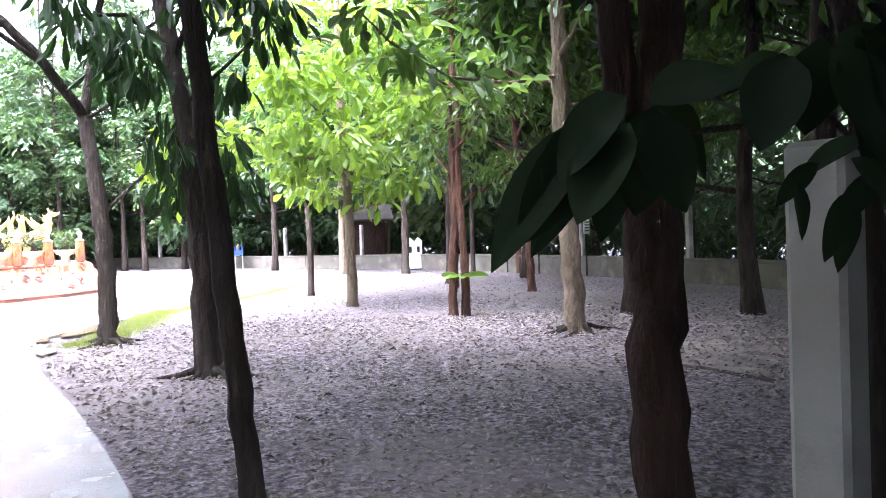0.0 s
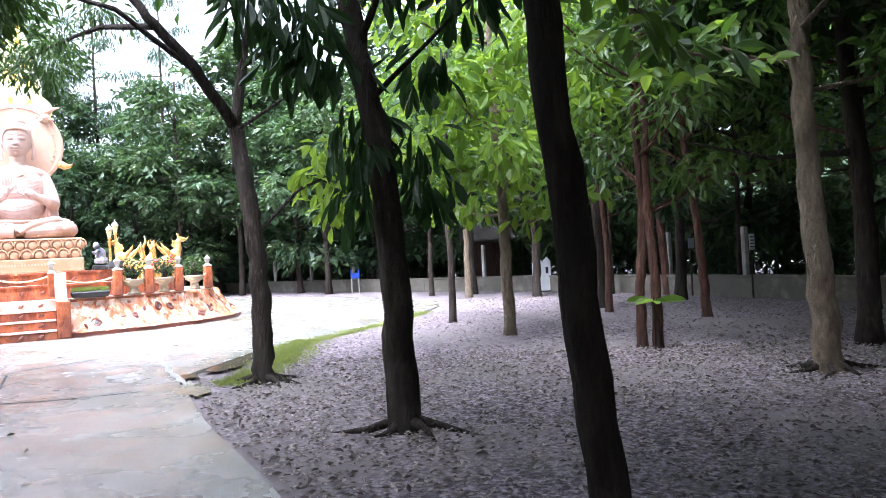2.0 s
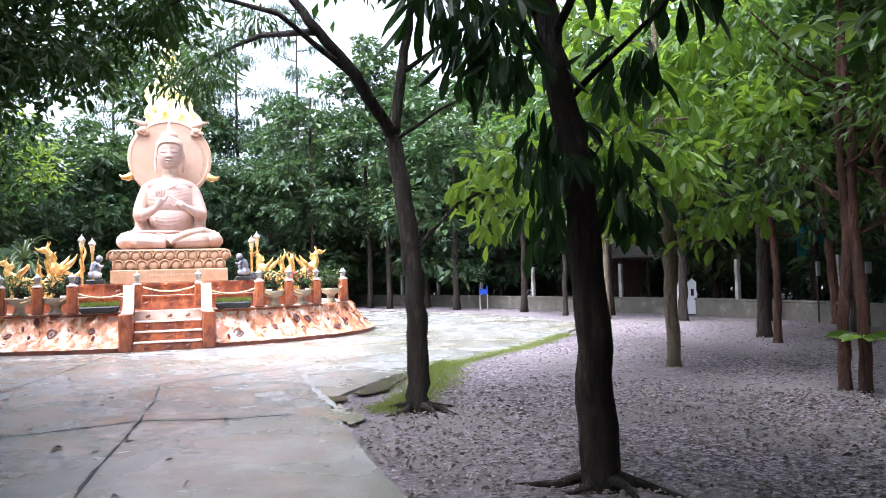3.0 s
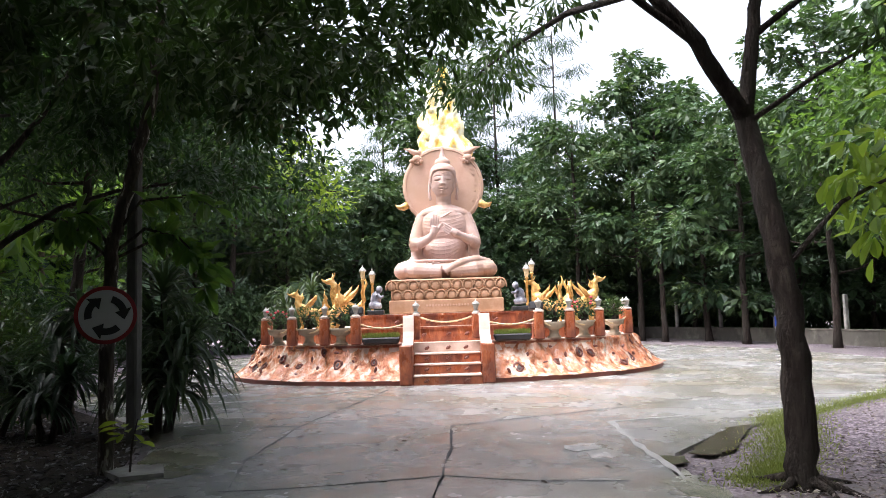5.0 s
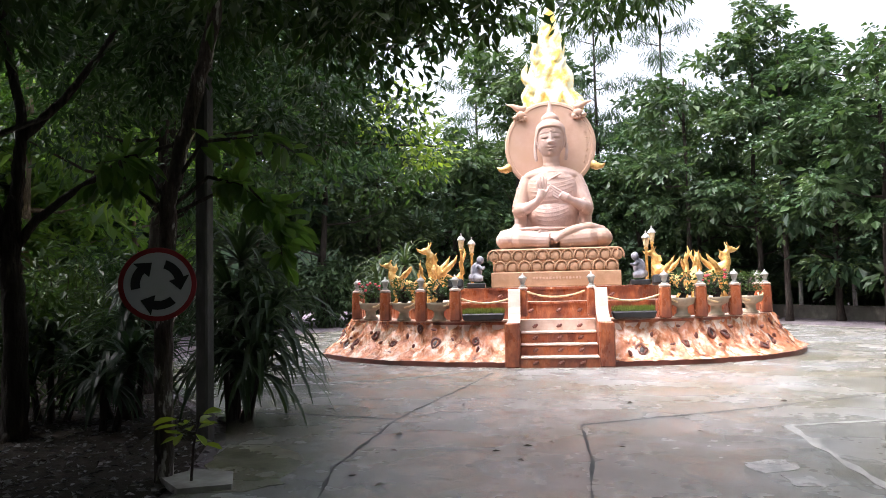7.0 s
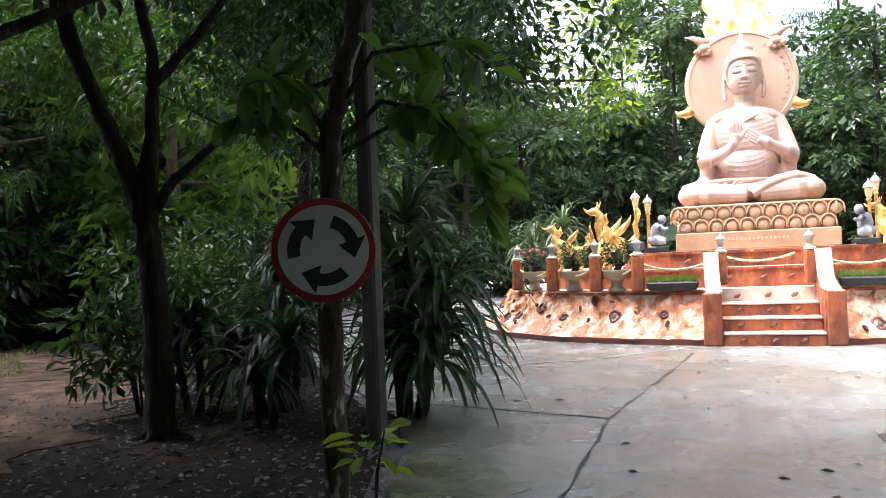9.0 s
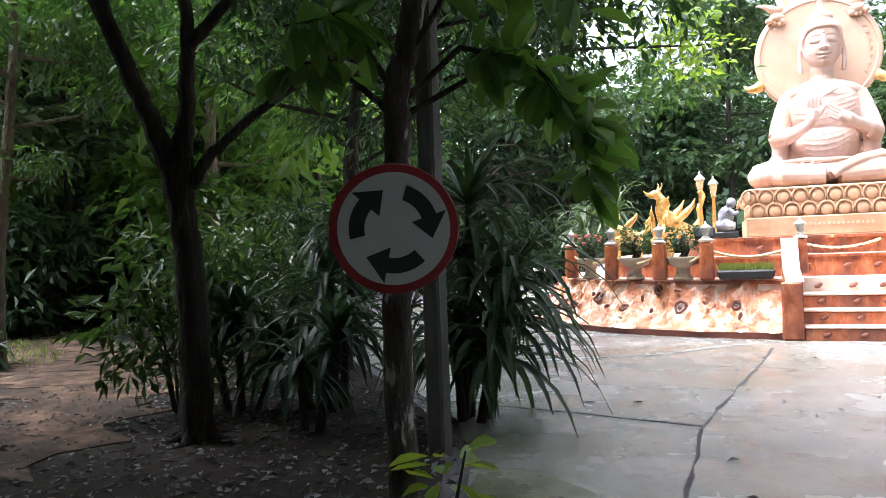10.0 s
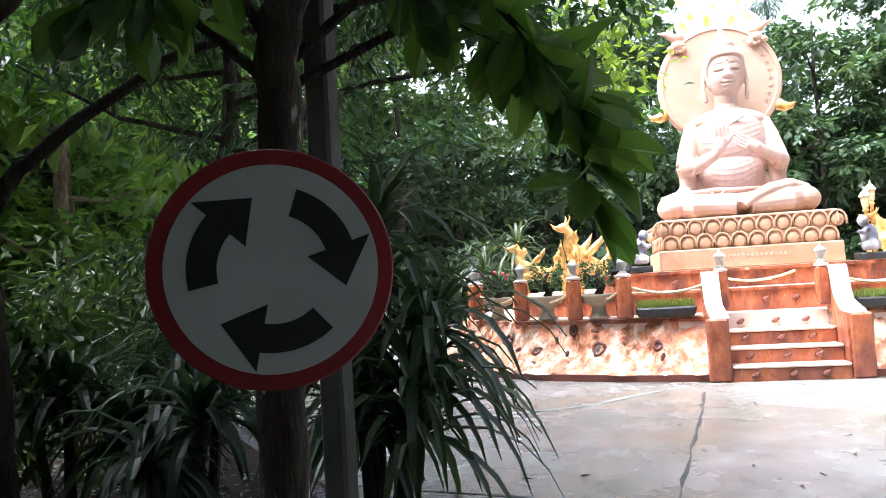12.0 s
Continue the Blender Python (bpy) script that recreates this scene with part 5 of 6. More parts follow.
# shrub branch near the start of the walk, big leaves coloured as backlit
rng = np.random.default_rng(15)
sh = thing("shrub", "shrub with large drooping leaves toned as backlit", "shrub", pose(0.95, 1.5, 0))
w = stem([(0, 0, -0.1), (-0.02, 0.02, 0.8), (-0.08, 0.02, 1.4), (-0.3, 0.02, 1.62), (-0.62, 0.02, 1.6)], 0.012, 0.005, 15, n=7, sub=3)
join(w, stem([(-0.08, 0.02, 1.4), (-0.12, 0.0, 1.7), (-0.3, -0.02, 1.86), (-0.6, 0.0, 1.98)], 0.012, 0.004, 16, n=6, sub=3))
part("stem", w, BARK, sh)
lf = Geo()
for (x, y, z), (a, c, d), ln, wd in [((-0.26, 0, 1.82), (0.3, 0, -0.05), 0.36, 0.17), ((-0.22, 0.02, 1.8), (0.2, 0, -0.25), 0.38, 0.18), ((-0.2, 0, 1.78), (0.1, 0, -0.3), 0.36, 0.17), ((-0.24, 0, 1.85), (0.25, 0, 0.15), 0.34, 0.16), ((-0.14, 0, 1.62), (0.12, 0, -0.25), 0.3, 0.12), ((-0.58, 0.02, 1.64), (-0.36, 0.05, -0.25), 0.44, 0.17), ((-0.56, 0.03, 1.63), (-0.2, 0.05, -0.26), 0.36, 0.17), ((-0.54, 0.0, 1.63), (-0.06, 0.0, -0.3), 0.32, 0.18), ((-0.52, 0.02, 1.64), (0.08, 0.02, -0.28), 0.30, 0.17),
                                     ((-0.6, 0.0, 1.64), (-0.25, 0.0, -0.1), 0.3, 0.15), ((-0.5, 0.0, 1.66), (0.22, 0.0, 0.06), 0.3, 0.15), ((-0.42, 0.0, 1.7), (0.16, 0.0, -0.12), 0.28, 0.16), ((-0.36, -0.05, 1.72), (-0.06, 0.0, -0.26), 0.27, 0.17),
                                     ((-0.32, -0.06, 1.72), (0.03, 0, -0.3), 0.29, 0.17), ((-0.3, -0.04, 1.72), (0.16, 0, -0.26), 0.3, 0.17), ((-0.28, -0.06, 1.73), (0.25, 0, -0.08), 0.3, 0.16), ((-0.3, -0.06, 1.55), (0.02, 0, -0.2), 0.2, 0.07),
                                     ((-0.28, -0.06, 1.5), (-0.06, 0, -0.2), 0.2, 0.07), ((-0.27, -0.06, 1.5), (0.06, 0, -0.2), 0.22, 0.08), ((-0.36, -0.06, 1.52), (-0.04, 0, -0.16), 0.16, 0.06), ((-0.6, 0.0, 1.96), (-0.04, 0, -0.2), 0.24, 0.11), ((-0.62, 0.0, 1.97), (0.05, 0, -0.18), 0.24, 0.1), ((-0.6, 0.0, 1.98), (-0.15, 0, -0.1), 0.2, 0.1)]:
    for k in range(2):
        big_leaf(lf, (x - (0.11 if x < -0.45 else 0.04) + 0.05 * k, y + rng.normal(0, 0.03), z - 0.01 + 0.03 * k), (a + rng.normal(0, 0.09), c + 0.1 * k, d * 0.85 + rng.normal(0, 0.06)), ln * (0.74 if ln > 0.35 else 0.6), wd * 0.62, rng, 0.7)
part("leaves", lf, SHRUB_BACKLIT, sh, smooth=True)

def whorls(spots, n, length, width, seed):
    """Rosettes of broad leaves at the twig ends."""
    rng, geo = np.random.default_rng(seed), Geo()
    for x, y, z in spots:
        for k in range(n):
            a = 2 * math.pi * k / n + rng.normal(0, 0.2)
            big_leaf(geo, (x, y, z), (math.cos(a), math.sin(a), rng.uniform(-0.25, 0.25)), length * rng.uniform(0.75, 1.15), width, rng, 0.6)
    return geo


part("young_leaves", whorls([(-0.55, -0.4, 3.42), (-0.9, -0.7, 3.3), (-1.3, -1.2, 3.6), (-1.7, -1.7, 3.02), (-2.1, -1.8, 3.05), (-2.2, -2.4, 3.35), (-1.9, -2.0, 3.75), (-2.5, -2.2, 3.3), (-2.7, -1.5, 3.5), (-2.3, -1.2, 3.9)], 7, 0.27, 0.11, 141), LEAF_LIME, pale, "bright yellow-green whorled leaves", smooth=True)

# other trunks of the grove, with crowns high up
GROVE = [(2.15, 17.4, 0.10, BARK_RED, -0.35), (0.35, 21.0, 0.17, BARK, 0.1), (2.75, 25.0, 0.16, BARK_RED, -0.3), (4.05, 14.6, 0.1, BARK_RED, -0.15), (4.2, 22.5, 0.08, BARK, 0.1), (-3.6, 28.0, 0.13, BARK_PALE, 0.0), (-5.3, 30.6, 0.1, BARK, 0.1),
         (6.2, 12.2, 0.12, BARK, 0.1), (5.2, 7.0, 0.13, BARK_RED, -0.1), (3.6, 5.4, 0.11, BARK, 0.15), (5.5, 17.6, 0.09, BARK, -0.1), (-1.2, 27.0, 0.15, BARK, 0.05), (1.2, 26.4, 0.09, BARK, 0.1), (7.5, 4.0, 0.14, BARK, 0), (4.5, 0.5, 0.14, BARK, 0.1)]
for i, (x, y, r, bark, lean) in enumerate(GROVE):
    trunk = [(0, 0, 0), (lean * 0.2, 0.02, 1.5), (lean * 0.7, 0.05, 3.2), (lean, 0.1, 5.2), (lean * 1.4, 0.2, 8.5)]
    limbs, tips = random_limbs(random.Random(40 + i), trunk, 12, 2.3, 0.8, 0.42, 0.04)
    tree("grove_tree", "thin upright tree with a bare lower trunk and green crown", (x, y), trunk, r, r * 0.45, limbs, [(tips, np.full(len(tips), 0.65), 40, 0.28, 0.12, 0.5, False), (*clumps(R, (lean * 1.2, 0.1, 6.9), (2.9, 2.9, 2.0), 80, 0.75), 48, 0.34, 0.15, 0.4, False)], bark, LEAF_MID, "grove trees", seed=40 + i)


# forest edge: a few kinds, copied
def spray_crown(rng, lobes, radii, sprays, per, reach, length, width, geo):
    """Lobes of leafy sprays: twigs that fan out of each lobe, with leaves on both sides, the tips drooping."""
    m = len(lobes) * sprays
    d = rng.normal(0, 1, (m, 3)) * np.array([1, 1, 0.7]) + np.array([0, 0, 0.25])
    d /= np.linalg.norm(d, axis=1, keepdims=True)
    r = np.repeat(radii, sprays)[:, None]
    root = np.repeat(lobes, sprays, 0) + d * r * rng.uniform(0.35, 0.95, (m, 1)) * np.array([1, 1, 0.7])
    way = d * np.array([1, 1, 0.35]) + rng.normal(0, 0.25, (m, 3))
    way /= np.linalg.norm(way, axis=1, keepdims=True)
    f = np.tile(np.linspace(0.05, 1, per), m)[:, None]
    hand = np.tile(np.where(np.arange(per) % 2, 1.0, -1.0), m)[:, None]
    way, root = np.repeat(way, per, 0), np.repeat(root, per, 0)
    ln = np.repeat(reach * rng.uniform(0.6, 1.3, m), per)[:, None]
    side = np.cross(way, np.array([0, 0, 1.0]))
    side /= np.maximum(np.linalg.norm(side, axis=1, keepdims=True), 1e-6)
    at = root + way * ln * f + np.array([0, 0, -0.35]) * ln * f * f + rng.normal(0, 0.05, way.shape)
    lw = side * hand * 0.8 + way * 0.6 + np.array([0, 0, -0.3]) + rng.normal(0, 0.3, way.shape)
    return geo.leaves(at, lw, length, width, rng)


def forest_kind(name, seed, h, spread, low, leaf, bark, count, sprays, per, length, width, reach=0.75):
    rng = np.random.default_rng(seed)
    trunk = [(0, 0, 0), (0.1, 0, h * 0.2), (-0.1, 0.1, h * 0.45), (0.1, 0, h * 0.66), (0, 0, h * 0.84)]
    limbs, tips = random_limbs(random.Random(seed), trunk, 9, spread * 0.7, 0.6, 0.2, 0.06)
    lobes, radii = clumps(rng, (0, 0, (h + low) / 2), (spread * 0.85, spread * 0.85, (h - low) / 2), count, 1.15, low + 0.4)
    t = tree(name, "tall dense green tree at the edge of the grove", (0, 0), trunk, 0.17, 0.05, limbs, [(lobes, radii * 0.75, 44, 0.55, 0.34, 0.3, False)], bark, leaf, "forest edge trees", seed, 8, 4)
    part("sprays", spray_crown(rng, lobes, radii, sprays, per, reach, length, width, Geo()), leaf, t)
    return t


KINDS = [forest_kind("forest_tree", 61, 14.5, 3.6, 1.2, LEAF_BG, BARK, 28, 13, 14, 0.295, 0.155), forest_kind("forest_tree", 62, 12.0, 3.4, 0.8, LEAF_BG, BARK, 26, 13, 14, 0.285, 0.145),
         forest_kind("forest_tree", 63, 16.5, 3.8, 2.0, LEAF_BG, BARK, 30, 13, 14, 0.305, 0.165), forest_kind("forest_tree", 64, 8.5, 3.0, 1.3, LEAF_BG, BARK, 24, 13, 14, 0.275, 0.145),
         forest_kind("canopy_tree", 65, 10.5, 3.9, 4.6, LEAF_DARK, BARK, 30, 16, 15, 0.22, 0.11), forest_kind("forest_tree", 66, 12.0, 3.4, 1.6, LEAF_BROAD_LIT, BARK_PALE, 24, 13, 14, 0.275, 0.135)]
SPOTS = []
rr = random.Random(77)
cx, cy = CENTRE.x, CENTRE.y


def gap(x, y):
    """Lower trees where the sky shows between the crowns."""
    d = math.degrees(math.atan2(x + 4.3, y - 4.5)) + 36.2
    return 0.84 if -4.5 < d < -0.5 or 12.5 < d < 16.0 else 0.95 if -0.5 <= d <= 12.5 else 1.0


for row, (rad0, step) in enumerate(((18.5, 10.5), (23, 10), (28, 10.5))):
    a = 70 if row == 0 else 40
    while a < 240 - 6 * row:
        q = rad0 + rr.uniform(-1, 1)
        SPOTS.append((cx + q * math.cos(radians(a)), cy + q * math.sin(radians(a)), (3, 1, 0)[row] if rr.random() < 0.6 else rr.choice((0, 1, 2)), rr.uniform(0.85, 1.1)))
        a += step * rr.uniform(0.8, 1.15)
# beyond the boundary wall
for i, (x, y) in enumerate([(10, 9), (10, 14), (9.4, 18.5), (7.8, 22.5), (5.8, 26.5), (3.3, 30.5), (0.5, 34), (-3, 37.5), (-6.5, 41), (-12, 44.5), (13, 12), (13.5, 18), (12, 24), (9.5, 29), (6, 34), (2, 39), (-3, 43), (12, 3), (10, -3), (16, 7), (-18, 49), (-8, 47), (15, 28), (11, 34), (5, 43), (19, 15), (18, 22)]):
    SPOTS.append((x + rr.uniform(-.5, .5), y + rr.uniform(-.5, .5), (3, 0, 3, 1)[i % 4] if i < 10 else rr.choice((0, 1, 2, 3)), rr.uniform(0.9, 1.1)))
# crowns overhanging the far side of the plaza
SPOTS += [(-7.3, 33.2, 2, 0.85), (-11, 36.2, 0, 0.9), (-15.2, 38.6, 2, 0.85), (-19.6, 38.9, 0, 0.95), (-3.6, 30.4, 2, 0.75)]
# grove to the west, and unseen trees added behind the start
for x, y in [(-32, 9.5), (-33, 14), (-36, 5), (-17, -4), (-20, -6), (-12, -6), (-8, -8), (-2, -9), (4, -8), (-28.5, 13), (-37, 10), (-32, 18), (-14, -9), (9, -7), (-25, 11.8), (-33, 6), (7.5, -2), (1, -8)]:
    SPOTS.append((x, y, 5 if x < -20 else rr.choice((0, 1, 2)), rr.uniform(0.9, 1.1)))
# crowns added, mostly out of view, to shade the lane and the garden edge
for x, y in [(3.2, -0.6), (2.9, -3.6), (-3.9, -2.7), (-8.9, 4.0), (-5.4, -2.4), (6.0, 3.2), (-10.8, 0.8), (-13.8, 3.0), (-16.8, 2.2), (-3.6, -5.0), (4.2, 8.3), (6.5, 9.5), (4.9, 11.8), (3.2, 12.6), (1.9, -1.6), (-7.5, -2.5), (-12.2, -1.5), (-9.9, 4.9), (-7.3, 1.3), (-6.3, -0.2), (3.5, 1.5), (2.6, 22.4), (-13.2, -3.5)]:
    SPOTS.append((x, y, 4, rr.uniform(0.9, 1.05)))
SPOTS = [(x, y, k, s * gap(x, y)) for x, y, k, s in SPOTS]
used = set()
for x, y, k, s in SPOTS:
    m = pose(x, y, 0, 0, 0, rr.uniform(0, 360)) @ Matrix.Diagonal((s, s, s * rr.uniform(0.92, 1.08), 1))
    if k in used:
        o = copy_thing(KINDS[k], m)
        o.matrix_basis = m
    else:
        KINDS[k].matrix_world = m
        used.add(k)

# thick undergrowth that closes the view between the trunks
bush = thing("undergrowth", "dense dark green undergrowth at the edge of the grove", "bush", pose(0, 0, 0), "undergrowth")
rng = np.random.default_rng(88)
w = Geo()
for k in range(5):
    an = k * 1.26
    join(w, stem([(0.1 * math.cos(an), 0.1 * math.sin(an), -0.1), (0.4 * math.cos(an), 0.4 * math.sin(an), 1.0), (0.8 * math.cos(an), 0.8 * math.sin(an), 2.2)], 0.03, 0.01, 90 + k, n=5))
part("stem", w, BARK, bush)
cen, rad = clumps(rng, (0, 0, 1.5), (1.5, 1.5, 1.5), 60, 0.5, 0.15)
part("leaves", foliage(rng, cen, rad, 26, 0.34, 0.15, 0.4), LEAF_BG, bush)
UNDER = []
LINE = [(14, 6), (13.5, 12), (12.8, 17.5), (10.5, 23.5), (7.5, 29), (4, 35), (-1, 39.5), (-8, 45.5), (-17, 51), (-31, 51)]
for p, q in zip(LINE, LINE[1:]):
    m = max(2, int(math.hypot(q[0] - p[0], q[1] - p[1]) / 1.8))
    UNDER += [(p[0] + (q[0] - p[0]) * i / m, p[1] + (q[1] - p[1]) * i / m, rr.uniform(0.95, 1.4)) for i in range(m)]
for a in range(84, 236, 7):
    q = 17.5 + rr.uniform(-0.6, 0.8) + (6.5 if a < 150 else 0)
    UNDER.append((cx + q * math.cos(radians(a)), cy + q * math.sin(radians(a)), rr.uniform(0.8, 1.25)))
UNDER += [(-27, 7 + 0.1 * i, 1.0 + 0.1 * i) for i in range(1)] + [(x, y, rr.uniform(0.8, 1.2)) for x, y in [(-29, 10.5), (-30, 7), (-29, 4), (-26, 1.5), (-22, -0.5), (-33, 12), (-31, 15.5), (-24, 11.8), (-26.5, 13.2), (-34, 8)]]
# unseen bushes added behind the start to keep low light out
UNDER += [(x, y, 1.5) for x, y in [(4.2, -2.8), (2.2, -5.2), (0.0, -6.8), (-3.0, -8.2), (-6.0, -7.2), (6.4, -0.6), (-9.2, -5.2), (-11.5, -3.6), (7.2, 2.4), (-14.5, -1.5), (-17.5, 0.0)]]
for i, (x, y, s) in enumerate(UNDER):
    m = pose(x, y, 0, 0, 0, rr.uniform(0, 360)) @ Matrix.Diagonal((s, s, s, 1))
    if i == 0:
        bush.matrix_world = m
    else:
        o = copy_thing(bush, m)
        o.matrix_basis = m
# distant woods
FAR = surface("distant_woods", [(0.3, (0.012, 0.03, 0.014)), (0.7, (0.05, 0.085, 0.04))], 0.9, (0.9, 1), 0.6, 4)
far = Geo()
vv, ff = [], []
for i in range(96):
    a = 2 * math.pi * i / 96
    for z in (-1, 5, 11 + 3 * noise.noise((i * 0.7, 0, 0))):
        q = 62 + 2.5 * noise.noise((i * 0.9, z, 4))
        vv.append((-10 + q * math.cos(a), 16 + q * math.sin(a), z))
for i in range(96):
    j = (i + 1) % 96
    ff += [(3 * i, 3 * j, 3 * j + 1, 3 * i + 1), (3 * i + 1, 3 * j + 1, 3 * j + 2, 3 * i + 2)]
single("backdrop", far.add(vv, ff), FAR, "dark distant woods all round", "backdrop", kind="structure", smooth=True)

# feathery needle trees far behind the statue
rng = np.random.default_rng(95)
for x, y, h in ((-31.5, 44.0, 19), (-28.5, 46.0, 21), (-35, 42, 18), (-24.5, 47, 20)):
    trunk = [(0, 0, 0), (0.1, 0, h * 0.3), (0, 0.1, h * 0.6), (0.05, 0, h)]
    limbs, tips = random_limbs(random.Random(int(h)), trunk, 26, 2.0, 0.5, 0.25, 0.04)
    tree("needle_tree", "tall feathery grey-green needle tree far off", (x, y), trunk, 0.2, 0.03, limbs, [(tips, np.full(len(tips), 0.7), 60, 0.55, 0.03, 1.2, False)], BARK, LEAF_BG, "needle trees", seed=int(h))

# surface roots at the feet of the near trees
for x, y, r, sd in ((-2.52, 8.2, 0.15, 1), (1.88, 10.5, 0.15, 2), (-4.85, 10.98, 0.13, 3), (-14.28, 8.18, 0.15, 4), (0.96, 3.55, 0.13, 5)):
    q = random.Random(sd)
    rt = thing("tree_roots", "low gnarled surface roots round a tree foot", "roots", pose(x, y, 0), "surface roots")
    for k in range(6):
        a = k * 1.05 + q.uniform(-0.3, 0.3)
        ln = q.uniform(0.35, 0.75)
        part("root", Geo().tube([(r * 0.7 * math.cos(a), r * 0.7 * math.sin(a), 0.07), (ln * 0.5 * math.cos(a + 0.15), ln * 0.5 * math.sin(a + 0.15), 0.015), (ln * math.cos(a - 0.1), ln * math.sin(a - 0.1), -0.03)], [0.05, 0.03, 0.012], 7, 0.15, k), BARK, rt, smooth=True)


# ---- garden island: sign, post, tree, strap-leaved plants ----
st = thing("sign_tree", "slender tree with peeling bark carrying a road sign", "tree", pose(-11.1, 8.3, 0))
w = stem([(0, 0, -0.1), (0.0, 0, 1.0), (0.02, 0.02, 2.0), (0.05, 0.03, 2.5), (0.18, 0.14, 3.1), (0.36, 0.28, 4.0), (0.5, 0.4, 6.0)], 0.082, 0.055, 21, 1.2)
part("trunk", w, BARK_PEEL, st, smooth=True)
SIGN = look((-10.585, 7.985, 1.67), (-7.4, 6.15, 1.6)) @ pose(0, 0, 0, 0, 180, 0)
sg = thing("road_sign", "round white roundabout road sign with red rim and three black arrows", "road sign", SIGN)
plate = Geo().lathe([(0.284, -0.006), (0.288, -0.002), (0.288, 0.004), (0.284, 0.008)], 72)
part("rim", plate, SIGN_RED, sg, "red reflective rim")
part("face", Geo().lathe([(0.249, 0.0), (0.249, 0.0105), (0.248, 0.011)], 72), SIGN_WHITE, sg, "white face")


def arrow(a0):
    """One curved arrow of the sign, clockwise."""
    ri, ro = 0.130, 0.198
    outer = [(ro * math.cos(a0 - radians(54) * i / 10), ro * math.sin(a0 - radians(54) * i / 10)) for i in range(11)]
    inner = [(ri * math.cos(a0 - radians(54) * i / 10), ri * math.sin(a0 - radians(54) * i / 10)) for i in range(11)]
    g3 = Geo()
    vv = [(x, y, z) for z in (0.010, 0.0135) for x, y in outer + inner]
    ff = []
    for i in range(10):
        ff += [(i, i + 1, 12 + i, 11 + i), (22 + 11 + i, 22 + 12 + i, 22 + i + 1, 22 + i), (i, 22 + i, 22 + i + 1, i + 1), (11 + i, 12 + i, 34 + i, 33 + i)]
    g3.add(vv, ff)
    ae = a0 - radians(54)
    rm = (ri + ro) / 2
    tip_a = a0 - radians(88)
    head = [((rm + 0.08) * math.cos(ae), (rm + 0.08) * math.sin(ae)), (rm * math.cos(tip_a) * 1.07, rm * math.sin(tip_a) * 1.07), ((rm - 0.08) * math.cos(ae), (rm - 0.08) * math.sin(ae))]
    g3.prism(list(reversed(head)), 0.010, 0.0135)
    return g3


for a in (192, 72, -48):
    part("arrow", arrow(radians(a)), SIGN_BLACK, sg, "black curved arrow")
part("bracket", Geo().box((0, 0, -0.03), (0.06, 0.34, 0.04), bev=0.006), STEEL, sg)
# leafy side shoots of the sign tree
rng = np.random.default_rng(23)
shoots = [[(-0.03, 0.02, 2.25), (0.28, 0.5, 2.55), (0.45, 0.8, 2.4), (0.6, 1.0, 2.1)], [(-0.03, 0.02, 2.3), (0.3, 0.25, 2.6), (0.55, 0.5, 2.5), (0.68, 0.72, 2.2), (0.7, 0.72, 1.85)], [(0, 0, 2.3), (-0.2, -0.25, 2.6), (-0.3, -0.45, 2.55)],
          [(0.05, 0.03, 2.5), (0.3, 0.2, 2.9), (0.5, 0.7, 3.0), (0.4, 1.1, 2.9)], [(0.02, 0.02, 2.4), (0.1, -0.3, 2.75), (0.05, -0.6, 2.65)]]
w, lf = Geo(), Geo()
for i, pts in enumerate(shoots):
    join(w, stem(pts, 0.02, 0.006, 200 + i, n=6))
    line = [Vector(p) for p in pts]
    for k in range(52 if i < 2 else 26):
        f = rng.uniform(0.3, 1) * (len(line) - 1)
        j = min(int(f), len(line) - 2)
        p = np.array([line[j].lerp(line[j + 1], f - j)])
        lf.leaves(p, rng.normal(0, 0.7, (1, 3)) + np.array([[0.2, 0.2, -0.45]]), 0.25, 0.115, rng, True)
part("side_shoot", w, BARK, st)
part("leaves", lf, LEAF_BROAD_LIT, st, "large glossy drooping leaves")
cen, rad = clumps(rng, (1.0, 0.2, 5.3), (3.3, 3.1, 1.4), 150, 0.6, 3.9)
part("crown", foliage(rng, cen, rad, 105, 0.18, 0.09, 0.4), LEAF_DARK, st)
sp = thing("sprout", "low green sprout at the foot of the sign tree", "plant", pose(-10.75, 8.35, 0))
a = rng.uniform(0, 6.28, 16)
part("stem", Geo().tube([(0, 0, -0.02), (0.05, 0, 0.35), (0.1, 0.03, 0.6)], [0.012, 0.01, 0.005], 6), BARK, sp)
part("leaves", Geo().leaves(np.stack([0.1 * np.cos(a), 0.1 * np.sin(a), rng.uniform(0.3, 0.62, 16)], 1), np.stack([np.cos(a), np.sin(a), rng.uniform(-0.4, 0.3, 16)], 1), 0.2, 0.085, rng, True), LEAF_LIME, sp)

single("utility_post", Geo().box((0, 0, 2.4), (0.15, 0.15, 5.0), 25, 0.02), POST_GREY, "weathered grey concrete utility post behind the road sign", "post", pose(-12.5, 9.5, 0))

